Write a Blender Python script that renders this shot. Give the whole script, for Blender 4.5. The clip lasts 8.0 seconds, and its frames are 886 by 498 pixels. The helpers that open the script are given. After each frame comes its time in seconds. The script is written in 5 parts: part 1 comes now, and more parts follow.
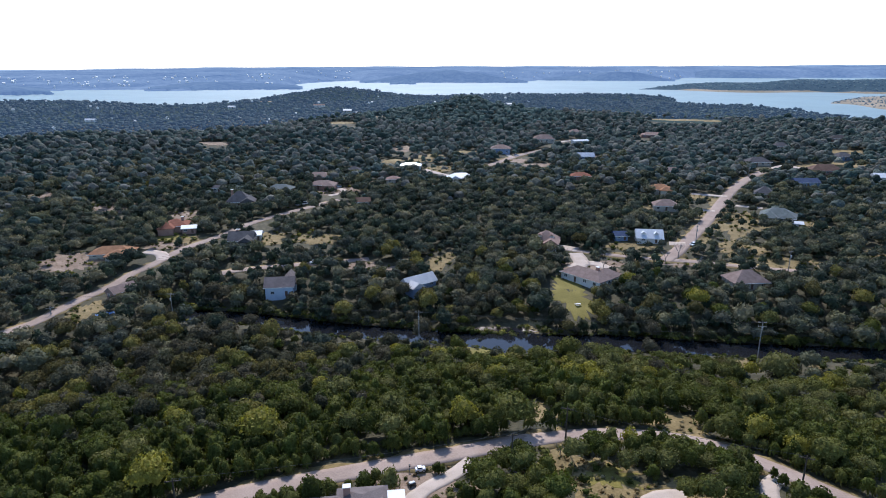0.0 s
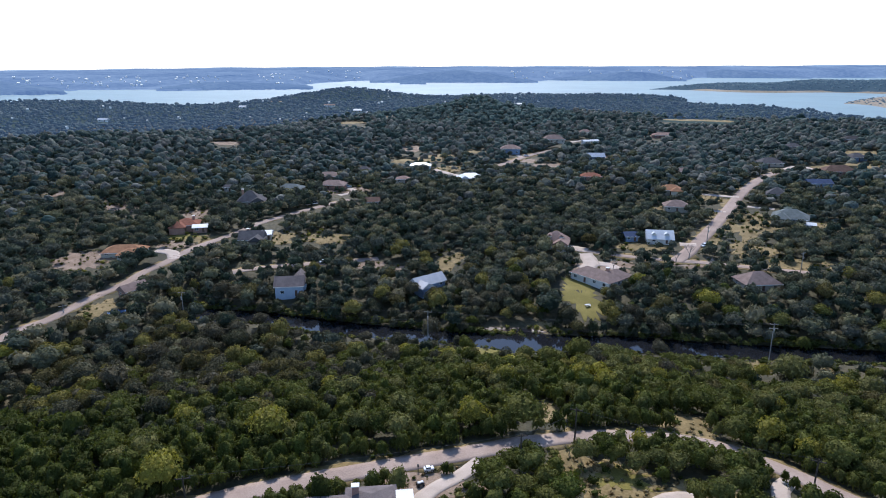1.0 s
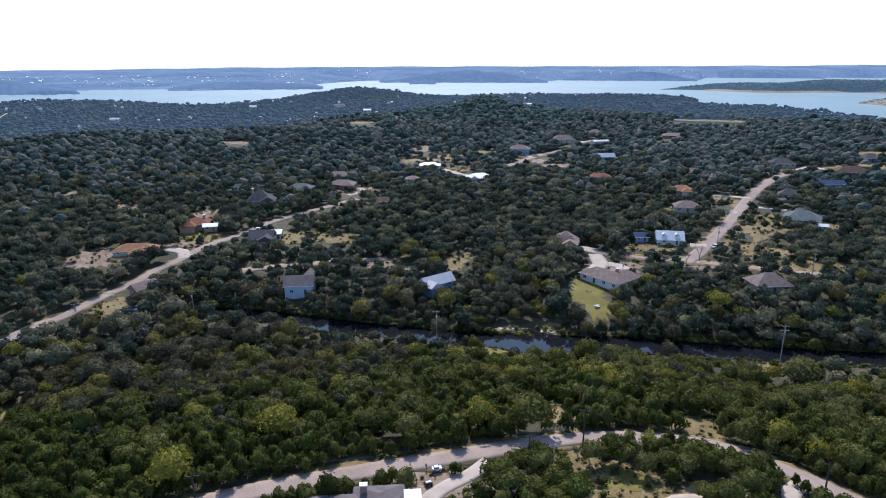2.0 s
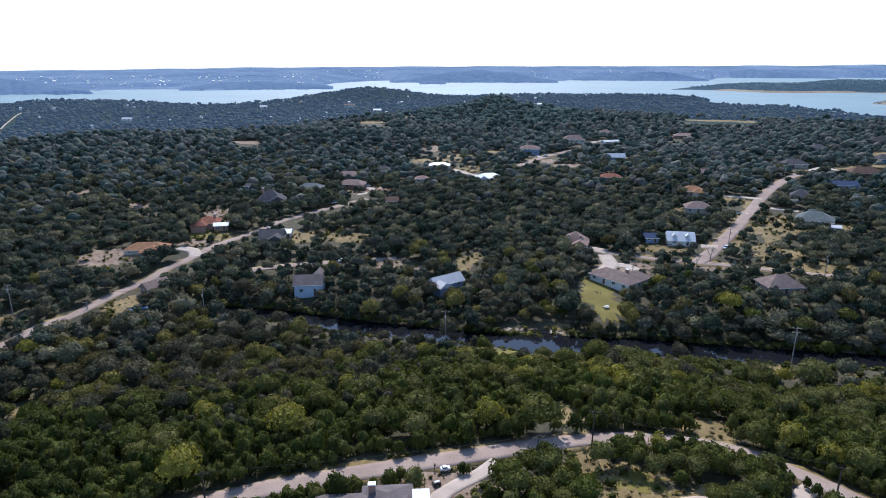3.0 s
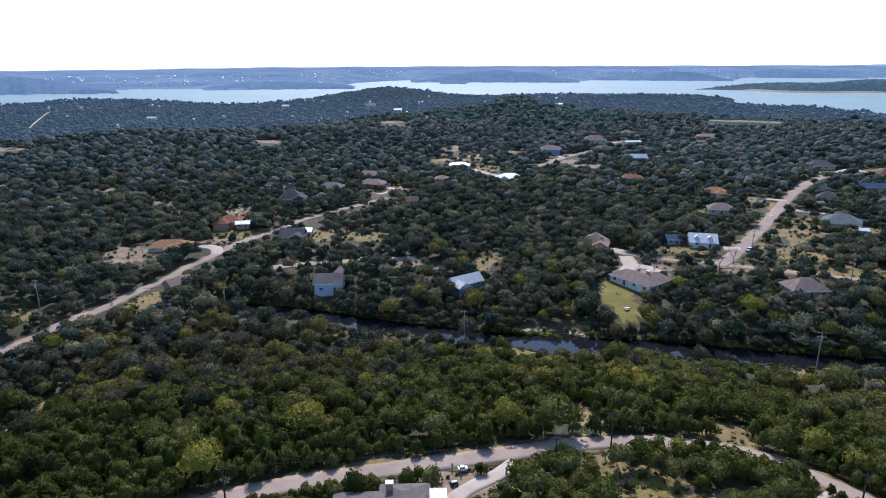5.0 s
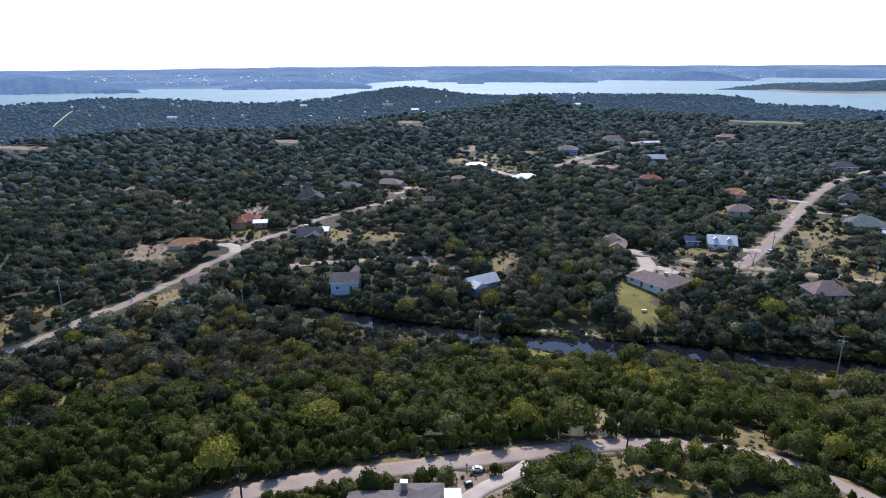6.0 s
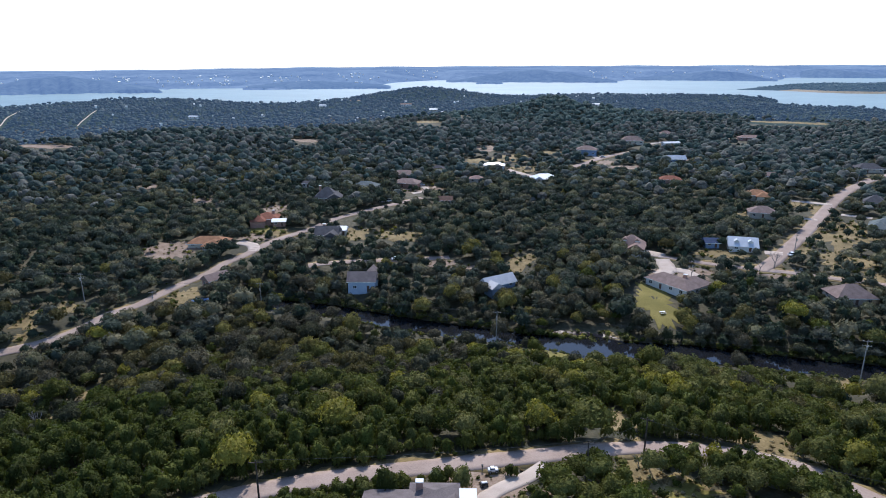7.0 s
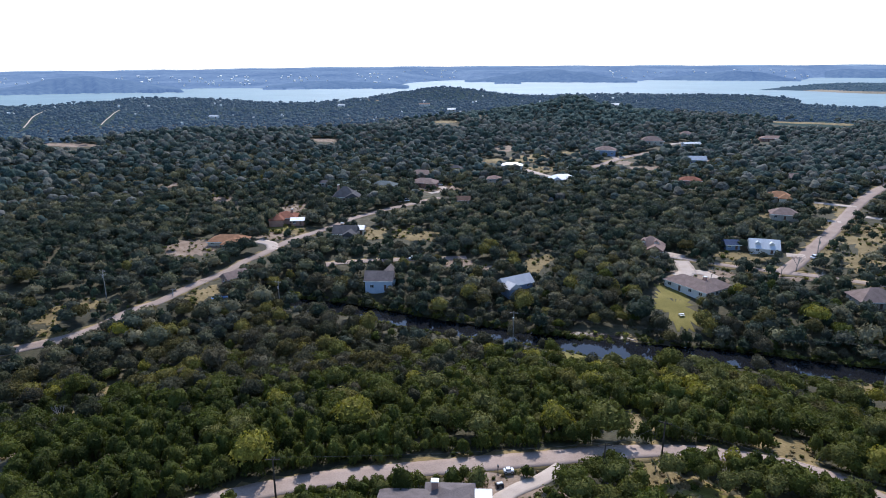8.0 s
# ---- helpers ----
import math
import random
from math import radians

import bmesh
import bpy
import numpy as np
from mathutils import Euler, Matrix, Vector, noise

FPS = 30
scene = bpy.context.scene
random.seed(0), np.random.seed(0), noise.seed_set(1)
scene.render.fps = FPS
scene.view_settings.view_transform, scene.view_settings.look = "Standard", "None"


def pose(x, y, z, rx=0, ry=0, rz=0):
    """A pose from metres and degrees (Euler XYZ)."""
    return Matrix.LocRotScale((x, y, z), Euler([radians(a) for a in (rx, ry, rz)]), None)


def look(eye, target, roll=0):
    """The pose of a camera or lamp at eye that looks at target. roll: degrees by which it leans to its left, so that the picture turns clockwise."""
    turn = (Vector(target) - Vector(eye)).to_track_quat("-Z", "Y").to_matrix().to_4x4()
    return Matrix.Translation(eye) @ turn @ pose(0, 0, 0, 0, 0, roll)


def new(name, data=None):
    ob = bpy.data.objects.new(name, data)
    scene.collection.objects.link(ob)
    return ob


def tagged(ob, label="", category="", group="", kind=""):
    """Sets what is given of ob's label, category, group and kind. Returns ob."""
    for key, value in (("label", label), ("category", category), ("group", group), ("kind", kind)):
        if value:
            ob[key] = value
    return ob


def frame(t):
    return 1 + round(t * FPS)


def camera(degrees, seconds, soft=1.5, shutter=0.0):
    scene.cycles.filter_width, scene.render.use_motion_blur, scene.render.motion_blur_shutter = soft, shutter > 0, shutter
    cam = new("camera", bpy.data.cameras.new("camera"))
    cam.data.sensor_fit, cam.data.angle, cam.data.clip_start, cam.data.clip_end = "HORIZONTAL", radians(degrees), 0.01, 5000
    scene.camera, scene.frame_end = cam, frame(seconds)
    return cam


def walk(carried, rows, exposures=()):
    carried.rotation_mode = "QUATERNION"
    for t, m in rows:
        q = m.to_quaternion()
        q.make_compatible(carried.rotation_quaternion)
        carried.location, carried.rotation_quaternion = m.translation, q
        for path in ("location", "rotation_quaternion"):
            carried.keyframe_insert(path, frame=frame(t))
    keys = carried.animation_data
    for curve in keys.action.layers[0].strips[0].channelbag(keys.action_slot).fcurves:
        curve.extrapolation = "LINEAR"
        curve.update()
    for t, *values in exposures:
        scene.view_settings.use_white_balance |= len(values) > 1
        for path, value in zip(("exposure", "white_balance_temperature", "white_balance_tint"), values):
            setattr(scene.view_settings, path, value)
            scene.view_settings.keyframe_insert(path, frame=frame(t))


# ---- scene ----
# ---- camera: hovers in one place and turns slowly to its left ----
EYE_Z = 76
cam = camera(69.933, 8.0, soft=0.95)
PATH = [
    (0.0, pose(0, 0, EYE_Z, 73.886, -0.037, 0.000)),
    (0.5, pose(0, 0, EYE_Z, 73.884, -0.032, 0.467)),
    (1.0, pose(0, 0, EYE_Z, 73.886, -0.027, 0.881)),
    (1.5, pose(0, 0, EYE_Z, 73.884, -0.023, 1.298)),
    (3.0, pose(0, 0, EYE_Z, 73.878, -0.009, 2.597)),
    (3.5, pose(0, 0, EYE_Z, 73.878, -0.005, 3.040)),
    (4.0, pose(0, 0, EYE_Z, 73.876, -0.000, 3.488)),
    (5.5, pose(0, 0, EYE_Z, 73.857, 0.017, 5.075)),
    (6.0, pose(0, 0, EYE_Z, 73.854, 0.026, 5.928)),
    (6.5, pose(0, 0, EYE_Z, 73.855, 0.034, 6.748)),
    (7.0, pose(0, 0, EYE_Z, 73.854, 0.043, 7.543)),
    (7.5, pose(0, 0, EYE_Z, 73.850, 0.051, 8.356)),
    (8.0, pose(0, 0, EYE_Z, 73.845, 0.060, 9.157)),
]
walk(cam, PATH, exposures=[(0.0, 0.02, 5800, 13), (8.0, 0.02, 5800, 13)])

# ---- world and sun: clear, hazy afternoon, the sun ahead and a little to the left ----
SUN_AZ, SUN_EL = radians(-5), radians(47)
world = bpy.data.worlds.new("world")
scene.world = world
world.use_nodes = True
wn = world.node_tree.nodes
sky = wn.new("ShaderNodeTexSky")
sky.sky_type, sky.sun_disc = "NISHITA", False
sky.sun_elevation, sky.sun_rotation = SUN_EL, SUN_AZ
sky.altitude, sky.air_density, sky.dust_density, sky.ozone_density = 300, 1.0, 0.4, 2.0
wn["Background"].inputs["Strength"].default_value = 0.21
pale = wn.new("ShaderNodeHueSaturation")
pale.inputs["Saturation"].default_value = 1.0
world.node_tree.links.new(sky.outputs["Color"], pale.inputs["Color"])
world.node_tree.links.new(pale.outputs["Color"], wn["Background"].inputs["Color"])

sun_data = bpy.data.lights.new("sun", "SUN")
sun_data.energy, sun_data.angle, sun_data.color = 4.5, radians(0.6), (1.0, 0.935, 0.83)
sun = new("sun", sun_data)
sun.matrix_world = look((math.sin(SUN_AZ) * math.cos(SUN_EL) * 100, math.cos(SUN_AZ) * math.cos(SUN_EL) * 100, math.sin(SUN_EL) * 100 + 100), (0, 0, 100))

# ---- materials ----
def noise_mat(name, stops, scale=1.0, fine=None, rough=0.85, metal=0.0, bump_size=0.0, bump=0.0, vary="", vary_amount=0.25, spec=0.3, coords="Object"):
    """stops: colours from low to high of a two-scale noise. vary: '' none, 'island', 'object' or 'tint' for a tint a piece."""
    m = bpy.data.materials.new(name)
    m.use_nodes = True
    n, l = m.node_tree.nodes, m.node_tree.links
    bsdf = n["Principled BSDF"]
    tex = n.new("ShaderNodeTexCoord")
    big, small = n.new("ShaderNodeTexNoise"), n.new("ShaderNodeTexNoise")
    big.inputs["Scale"].default_value, big.inputs["Detail"].default_value = scale, 4
    small.inputs["Scale"].default_value, small.inputs["Detail"].default_value = fine or scale * 9, 3
    for t in (big, small):
        l.new(tex.outputs[coords], t.inputs["Vector"])
    mix = n.new("ShaderNodeMath")
    mix.operation = "MULTIPLY_ADD"
    half = n.new("ShaderNodeMath")
    half.operation = "MULTIPLY"
    half.inputs[1].default_value = 0.55
    l.new(big.outputs["Fac"], half.inputs[0])
    l.new(small.outputs["Fac"], mix.inputs[0])
    mix.inputs[1].default_value = 0.45
    l.new(half.outputs[0], mix.inputs[2])
    ramp = n.new("ShaderNodeValToRGB")
    fill_ramp(ramp, stops, 0.34, 0.66)
    l.new(mix.outputs[0], ramp.inputs["Fac"])
    colour = ramp.outputs["Color"]
    if vary:
        if vary == "island":
            source = n.new("ShaderNodeNewGeometry").outputs["Random Per Island"]
        elif vary == "object":
            source = n.new("ShaderNodeObjectInfo").outputs["Random"]
        else:
            attribute = n.new("ShaderNodeAttribute")
            attribute.attribute_name = "tint"
            source = attribute.outputs["Fac"]
        span = n.new("ShaderNodeMapRange")
        span.inputs["To Min"].default_value, span.inputs["To Max"].default_value = 1 - vary_amount, 1 + vary_amount
        l.new(source, span.inputs["Value"])
        hsv = n.new("ShaderNodeHueSaturation")
        l.new(span.outputs["Result"], hsv.inputs["Value"])
        l.new(colour, hsv.inputs["Color"])
        colour = hsv.outputs["Color"]
    l.new(colour, bsdf.inputs["Base Color"])
    bsdf.inputs["Roughness"].default_value, bsdf.inputs["Metallic"].default_value = rough, metal
    bsdf.inputs["Specular IOR Level"].default_value = spec
    if bump:
        b, t = n.new("ShaderNodeBump"), n.new("ShaderNodeTexNoise")
        t.inputs["Scale"].default_value, t.inputs["Detail"].default_value = bump_size, 3
        l.new(tex.outputs[coords], t.inputs["Vector"])
        b.inputs["Strength"].default_value, b.inputs["Distance"].default_value = 0.8, bump
        l.new(t.outputs["Fac"], b.inputs["Height"])
        l.new(b.outputs["Normal"], bsdf.inputs["Normal"])
    return m


def fill_ramp(ramp, stops, lo, hi):
    e = ramp.color_ramp.elements
    while len(e) < len(stops):
        e.new(0.5)
    for i, c in enumerate(stops):
        e[i].position, e[i].color = lo + (hi - lo) * i / max(1, len(stops) - 1), (*c, 1)


def leaf_mat(name, stops, source, bump_size=3.0, bump=0.25, through_light=0.28, speckle=0.5, haze_glow=None):
    """Foliage: a colour for each tree from its own random number, speckled leaf by leaf, with some light let through.
    For the distant backdrop alone, a blue glow can be added that stands in for haze."""
    m = bpy.data.materials.new(name)
    m.use_nodes = True
    n, l = m.node_tree.nodes, m.node_tree.links
    bsdf, out = n["Principled BSDF"], n["Material Output"]
    if source == "object":
        pick = n.new("ShaderNodeObjectInfo").outputs["Color"]
    else:
        attribute = n.new("ShaderNodeAttribute")
        attribute.attribute_name = "tint"
        pick = attribute.outputs["Fac"]
    ramp = n.new("ShaderNodeValToRGB")
    fill_ramp(ramp, stops, 0.0, (len(stops) - 1) / len(stops))
    ramp.color_ramp.interpolation = "CONSTANT"
    l.new(pick, ramp.inputs["Fac"])
    tex = n.new("ShaderNodeTexCoord")
    fine = n.new("ShaderNodeTexNoise")
    fine.inputs["Scale"].default_value, fine.inputs["Detail"].default_value = bump_size, 4
    l.new(tex.outputs["Object"], fine.inputs["Vector"])
    island = n.new("ShaderNodeNewGeometry")
    both = n.new("ShaderNodeMath")
    both.operation = "ADD"
    l.new(fine.outputs["Fac"], both.inputs[0])
    l.new(island.outputs["Random Per Island"], both.inputs[1])
    span = n.new("ShaderNodeMapRange")
    span.inputs["From Min"].default_value, span.inputs["From Max"].default_value = 0.25, 1.35
    span.inputs["To Min"].default_value, span.inputs["To Max"].default_value = 1 - speckle, 1 + speckle
    l.new(both.outputs[0], span.inputs["Value"])
    hsv = n.new("ShaderNodeHueSaturation")
    l.new(span.outputs["Result"], hsv.inputs["Value"])
    l.new(ramp.outputs["Color"], hsv.inputs["Color"])
    l.new(hsv.outputs["Color"], bsdf.inputs["Base Color"])
    bsdf.inputs["Roughness"].default_value, bsdf.inputs["Specular IOR Level"].default_value = 0.75, 0.08
    if haze_glow:
        bsdf.inputs["Emission Color"].default_value, bsdf.inputs["Emission Strength"].default_value = (*haze_glow, 1), 1.0
    clump = n.new("ShaderNodeTexNoise")
    clump.inputs["Scale"].default_value, clump.inputs["Detail"].default_value = bump_size * 0.36, 2
    l.new(tex.outputs["Object"], clump.inputs["Vector"])
    coarse, b = n.new("ShaderNodeBump"), n.new("ShaderNodeBump")
    coarse.inputs["Strength"].default_value, coarse.inputs["Distance"].default_value = 0.9, bump * 2.2
    l.new(clump.outputs["Fac"], coarse.inputs["Height"])
    b.inputs["Strength"].default_value, b.inputs["Distance"].default_value = 1.0, bump
    l.new(fine.outputs["Fac"], b.inputs["Height"])
    l.new(coarse.outputs["Normal"], b.inputs["Normal"])
    l.new(b.outputs["Normal"], bsdf.inputs["Normal"])
    if through_light:
        leaf = n.new("ShaderNodeBsdfTranslucent")
        bright = n.new("ShaderNodeHueSaturation")
        bright.inputs["Saturation"].default_value, bright.inputs["Value"].default_value = 1.15, 1.3
        l.new(hsv.outputs["Color"], bright.inputs["Color"])
        l.new(bright.outputs["Color"], leaf.inputs["Color"])
        l.new(b.outputs["Normal"], leaf.inputs["Normal"])
        mixed = n.new("ShaderNodeMixShader")
        mixed.inputs[0].default_value = through_light
        l.new(bsdf.outputs[0], mixed.inputs[1])
        l.new(leaf.outputs[0], mixed.inputs[2])
        l.new(mixed.outputs[0], out.inputs["Surface"])
    return m


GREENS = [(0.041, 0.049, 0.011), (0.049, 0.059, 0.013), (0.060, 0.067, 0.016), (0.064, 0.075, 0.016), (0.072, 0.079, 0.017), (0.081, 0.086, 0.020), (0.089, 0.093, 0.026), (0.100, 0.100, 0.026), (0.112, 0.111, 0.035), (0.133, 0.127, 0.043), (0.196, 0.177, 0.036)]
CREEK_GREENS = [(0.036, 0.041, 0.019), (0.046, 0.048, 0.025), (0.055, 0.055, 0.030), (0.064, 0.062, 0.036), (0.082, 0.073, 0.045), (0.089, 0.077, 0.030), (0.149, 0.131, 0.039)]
# From valley to ridge, haze is mixed into the greens: bluer and greyer.
HAZED_MID_GREENS = [(0.026, 0.038, 0.023), (0.041, 0.053, 0.031), (0.051, 0.065, 0.037), (0.032, 0.045, 0.028), (0.046, 0.056, 0.039), (0.074, 0.078, 0.053), (0.039, 0.051, 0.033), (0.098, 0.099, 0.058), (0.058, 0.067, 0.045), (0.132, 0.125, 0.068), (0.074, 0.078, 0.056), (0.167, 0.149, 0.088)]
HAZED_FAR_GREENS = [(0.053, 0.079, 0.067), (0.071, 0.101, 0.085), (0.089, 0.119, 0.101), (0.062, 0.090, 0.076), (0.113, 0.135, 0.115), (0.082, 0.109, 0.093), (0.149, 0.160, 0.134), (0.181, 0.178, 0.151)]
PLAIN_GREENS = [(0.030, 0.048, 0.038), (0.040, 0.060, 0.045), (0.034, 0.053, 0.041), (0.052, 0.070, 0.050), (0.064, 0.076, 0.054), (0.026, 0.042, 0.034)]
WOOD_GREENS = GREENS + CREEK_GREENS + HAZED_MID_GREENS
M_LEAF = leaf_mat("leaf_near", WOOD_GREENS, "object", bump_size=11.0, bump=0.08, speckle=0.5)
M_LEAF_STUFF = leaf_mat("leaf_wood", WOOD_GREENS, "tint", speckle=0.5)
M_LEAF_FAR_HAZED = leaf_mat("leaf_far_hazed", HAZED_FAR_GREENS, "tint", bump_size=0.9, bump=1.3, through_light=0.45)
# The far point's leaves glow blue in place of haze.
M_LEAF_POINT = leaf_mat("leaf_point_hazed", PLAIN_GREENS, "tint", bump_size=0.6, bump=1.0, through_light=0, haze_glow=(0.05, 0.085, 0.14))
# Hill greens carry haze blue, kept dark for the slope turned from the sun.
M_LEAF_HILL_SHADED = leaf_mat("leaf_hill_shaded", [(0.060, 0.085, 0.075), (0.075, 0.105, 0.090), (0.09, 0.125, 0.104), (0.12, 0.15, 0.115)], "tint", bump_size=0.9, bump=1.3)
# The plain's leaves glow the same way, more faintly.
M_LEAF_PLAIN_HAZED = leaf_mat("leaf_farthest_hazed", PLAIN_GREENS, "tint", bump_size=0.6, bump=1.0, through_light=0, haze_glow=(0.027, 0.045, 0.086), speckle=0.25)
DRY_BRUSH = [(0.17, 0.12, 0.055), (0.22, 0.17, 0.09), (0.14, 0.11, 0.05), (0.26, 0.21, 0.11), (0.10, 0.105, 0.04)]
M_BRUSH = leaf_mat("dry_brush", DRY_BRUSH, "tint")
M_BARK = noise_mat("bark", [(0.07, 0.055, 0.042), (0.16, 0.13, 0.10)], 2, 14, bump_size=9, bump=0.03)
M_GROUND = noise_mat("woodland_floor", [(0.032, 0.030, 0.015), (0.060, 0.053, 0.026), (0.115, 0.093, 0.05)], 0.05, 0.6, bump_size=1.5, bump=0.2)
M_DRY = noise_mat("dry_grass", [(0.12, 0.084, 0.03), (0.21, 0.15, 0.058), (0.30, 0.22, 0.105)], 0.12, 1.6, bump_size=5, bump=0.06)
M_BARE = noise_mat("bare_limestone_soil", [(0.16, 0.105, 0.066), (0.245, 0.17, 0.115), (0.34, 0.255, 0.19)], 0.2, 2.2, bump_size=4, bump=0.06)
M_BROWN_BANK = noise_mat("smooth_brown_bank", [(0.05, 0.027, 0.016), (0.10, 0.055, 0.032)], 0.3, 3, rough=0.35, bump_size=3, bump=0.05)
M_LAWN = noise_mat("lawn", [(0.14, 0.118, 0.02), (0.19, 0.155, 0.03), (0.25, 0.20, 0.05)], 0.15, 2.5, bump_size=8, bump=0.04)
M_ASPHALT = noise_mat("worn_asphalt", [(0.26, 0.19, 0.15), (0.335, 0.25, 0.20), (0.40, 0.305, 0.25)], 0.12, 3, bump_size=12, bump=0.01, rough=0.9)
M_CONCRETE = noise_mat("concrete", [(0.42, 0.335, 0.27), (0.54, 0.44, 0.36)], 0.3, 4, rough=0.9)
M_WOOD = noise_mat("pole_timber", [(0.20, 0.18, 0.155), (0.36, 0.33, 0.29)], 1.5, 20, bump_size=30, bump=0.005)
M_DARK_WOOD = noise_mat("tarred_pole_timber", [(0.035, 0.026, 0.02), (0.075, 0.06, 0.048)], 1.5, 20, bump_size=30, bump=0.005)
M_METAL = noise_mat("grey_metal", [(0.35, 0.36, 0.37), (0.5, 0.5, 0.5)], 2, 20, rough=0.4, metal=0.8)
M_WIRE = noise_mat("wire", [(0.05, 0.05, 0.05), (0.09, 0.09, 0.09)], 2, 20, rough=0.9, spec=0.05)
M_TRIM = noise_mat("white_trim", [(0.66, 0.65, 0.62), (0.78, 0.77, 0.74)], 0.8, 6, rough=0.6)
M_DARK = noise_mat("dark_paint", [(0.02, 0.02, 0.022), (0.05, 0.05, 0.05)], 1, 9, rough=0.5)


def shingle(name, c):
    c = tuple(v * 0.75 for v in c)
    return noise_mat(name, [tuple(v * 0.72 for v in c), c, tuple(min(1, v * 1.25) for v in c)], 0.5, 5, rough=0.95, spec=0.1, bump_size=6, bump=0.02)


ROOF = {
    "grey": shingle("shingle_grey", (0.135, 0.125, 0.125)), "dark": shingle("shingle_dark", (0.10, 0.09, 0.085)),
    "tan": shingle("shingle_tan", (0.31, 0.225, 0.19)), "pink": shingle("shingle_pink", (0.38, 0.26, 0.21)),
    "red": shingle("tile_red", (0.33, 0.14, 0.09)), "orange": shingle("tile_orange", (0.42, 0.22, 0.12)),
    "slate": shingle("shingle_slate_blue", (0.075, 0.10, 0.17)), "brown": shingle("shingle_brown", (0.19, 0.12, 0.09)), "green": shingle("shingle_green_grey", (0.19, 0.21, 0.20)),
    "warm_grey": shingle("shingle_warm_grey", (0.205, 0.17, 0.16)),
    "blue": noise_mat("metal_blue_grey", [(0.16, 0.20, 0.26), (0.24, 0.29, 0.36)], 0.4, 5, rough=0.45, metal=0.3),
    "pale": noise_mat("metal_pale_painted", [(0.46, 0.45, 0.45), (0.60, 0.575, 0.56)], 0.4, 6, rough=0.7, metal=0.1),
    "white": noise_mat("metal_white", [(0.50, 0.51, 0.52), (0.64, 0.65, 0.66)], 0.4, 6, rough=0.5, metal=0.25),
}
WALL = {
    "cream": noise_mat("render_cream", [(0.42, 0.37, 0.29), (0.54, 0.49, 0.40)], 0.5, 6),
    "white": noise_mat("siding_white", [(0.58, 0.57, 0.54), (0.72, 0.71, 0.68)], 0.5, 6),
    "stone": noise_mat("limestone_wall", [(0.32, 0.28, 0.22), (0.46, 0.41, 0.33)], 0.6, 3, bump_size=3, bump=0.03),
    "blue": noise_mat("siding_blue", [(0.17, 0.23, 0.33), (0.24, 0.31, 0.42)], 0.5, 6),
    "pale_blue": noise_mat("siding_pale_blue", [(0.40, 0.46, 0.54), (0.50, 0.56, 0.63)], 0.5, 6),
    "brick": noise_mat("brick_pink", [(0.30, 0.17, 0.13), (0.40, 0.25, 0.19)], 0.6, 6),
}
M_GLASS = bpy.data.materials.new("window_glass")
M_GLASS.use_nodes = True
M_GLASS.node_tree.nodes["Principled BSDF"].inputs["Base Color"].default_value = (0.03, 0.04, 0.05, 1)
M_GLASS.node_tree.nodes["Principled BSDF"].inputs["Roughness"].default_value = 0.05


def water_mat(name, deep, ripple, size, rough):
    m = noise_mat(name, [tuple(v * 0.9 for v in deep), tuple(v * 1.1 for v in deep)], 0.004, 0.02, rough=rough, spec=0.5)
    n, l = m.node_tree.nodes, m.node_tree.links
    tex, waves, b = n.new("ShaderNodeTexCoord"), n.new("ShaderNodeTexNoise"), n.new("ShaderNodeBump")
    waves.inputs["Scale"].default_value, waves.inputs["Detail"].default_value = size, 4
    l.new(tex.outputs["Object"], waves.inputs["Vector"])
    b.inputs["Strength"].default_value, b.inputs["Distance"].default_value = 1.0, ripple
    l.new(waves.outputs["Fac"], b.inputs["Height"])
    l.new(b.outputs["Normal"], n["Principled BSDF"].inputs["Normal"])
    n["Principled BSDF"].inputs["IOR"].default_value = 1.33
    return m


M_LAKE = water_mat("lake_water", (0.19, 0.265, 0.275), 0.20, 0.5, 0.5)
M_POND = water_mat("pond_water", (0.012, 0.013, 0.016), 0.006, 1.2, 0.03)


def hazed_backdrop_mat(name, lo, hi, glow):
    """Hills so far off that only their outline and colour carry; a blue glow in the material stands in for haze."""
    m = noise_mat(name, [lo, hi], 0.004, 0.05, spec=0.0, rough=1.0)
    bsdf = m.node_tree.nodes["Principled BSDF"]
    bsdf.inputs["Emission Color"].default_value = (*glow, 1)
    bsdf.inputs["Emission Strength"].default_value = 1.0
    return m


# Each glow colour stands for the haze in between, stronger farther off.
M_HILL_NEAR = hazed_backdrop_mat("hazed_hills_over_the_lake", (0.01, 0.02, 0.02), (0.14, 0.16, 0.15), (0.12, 0.195, 0.375))
M_HEADLAND = hazed_backdrop_mat("hazed_wooded_headland", (0.01, 0.02, 0.02), (0.09, 0.11, 0.10), (0.108, 0.178, 0.345))
M_HILL_FAR = hazed_backdrop_mat("hazed_hills_on_the_horizon", (0.05, 0.07, 0.08), (0.08, 0.10, 0.12), (0.34, 0.46, 0.62))
M_ISLAND = hazed_backdrop_mat("wooded_point", (0.03, 0.05, 0.05), (0.06, 0.08, 0.08), (0.03, 0.05, 0.09))
M_PLAIN_FLOOR = hazed_backdrop_mat("hazed_scrub_on_the_plain", (0.03, 0.045, 0.03), (0.06, 0.07, 0.04), (0.020, 0.034, 0.062))
M_SHORE = noise_mat("pale_shore", [(0.15, 0.125, 0.075), (0.25, 0.20, 0.135), (0.33, 0.265, 0.19)], 0.012, 0.2)

# ---- the lie of the land: x to the right, y ahead of the hovering camera, z up ----
LAKE = 14.0
PROFILE_R = (0, 60, 100, 120, 150, 175, 192, 212, 240, 300, 400, 500, 620, 700, 800, 1000, 1500)
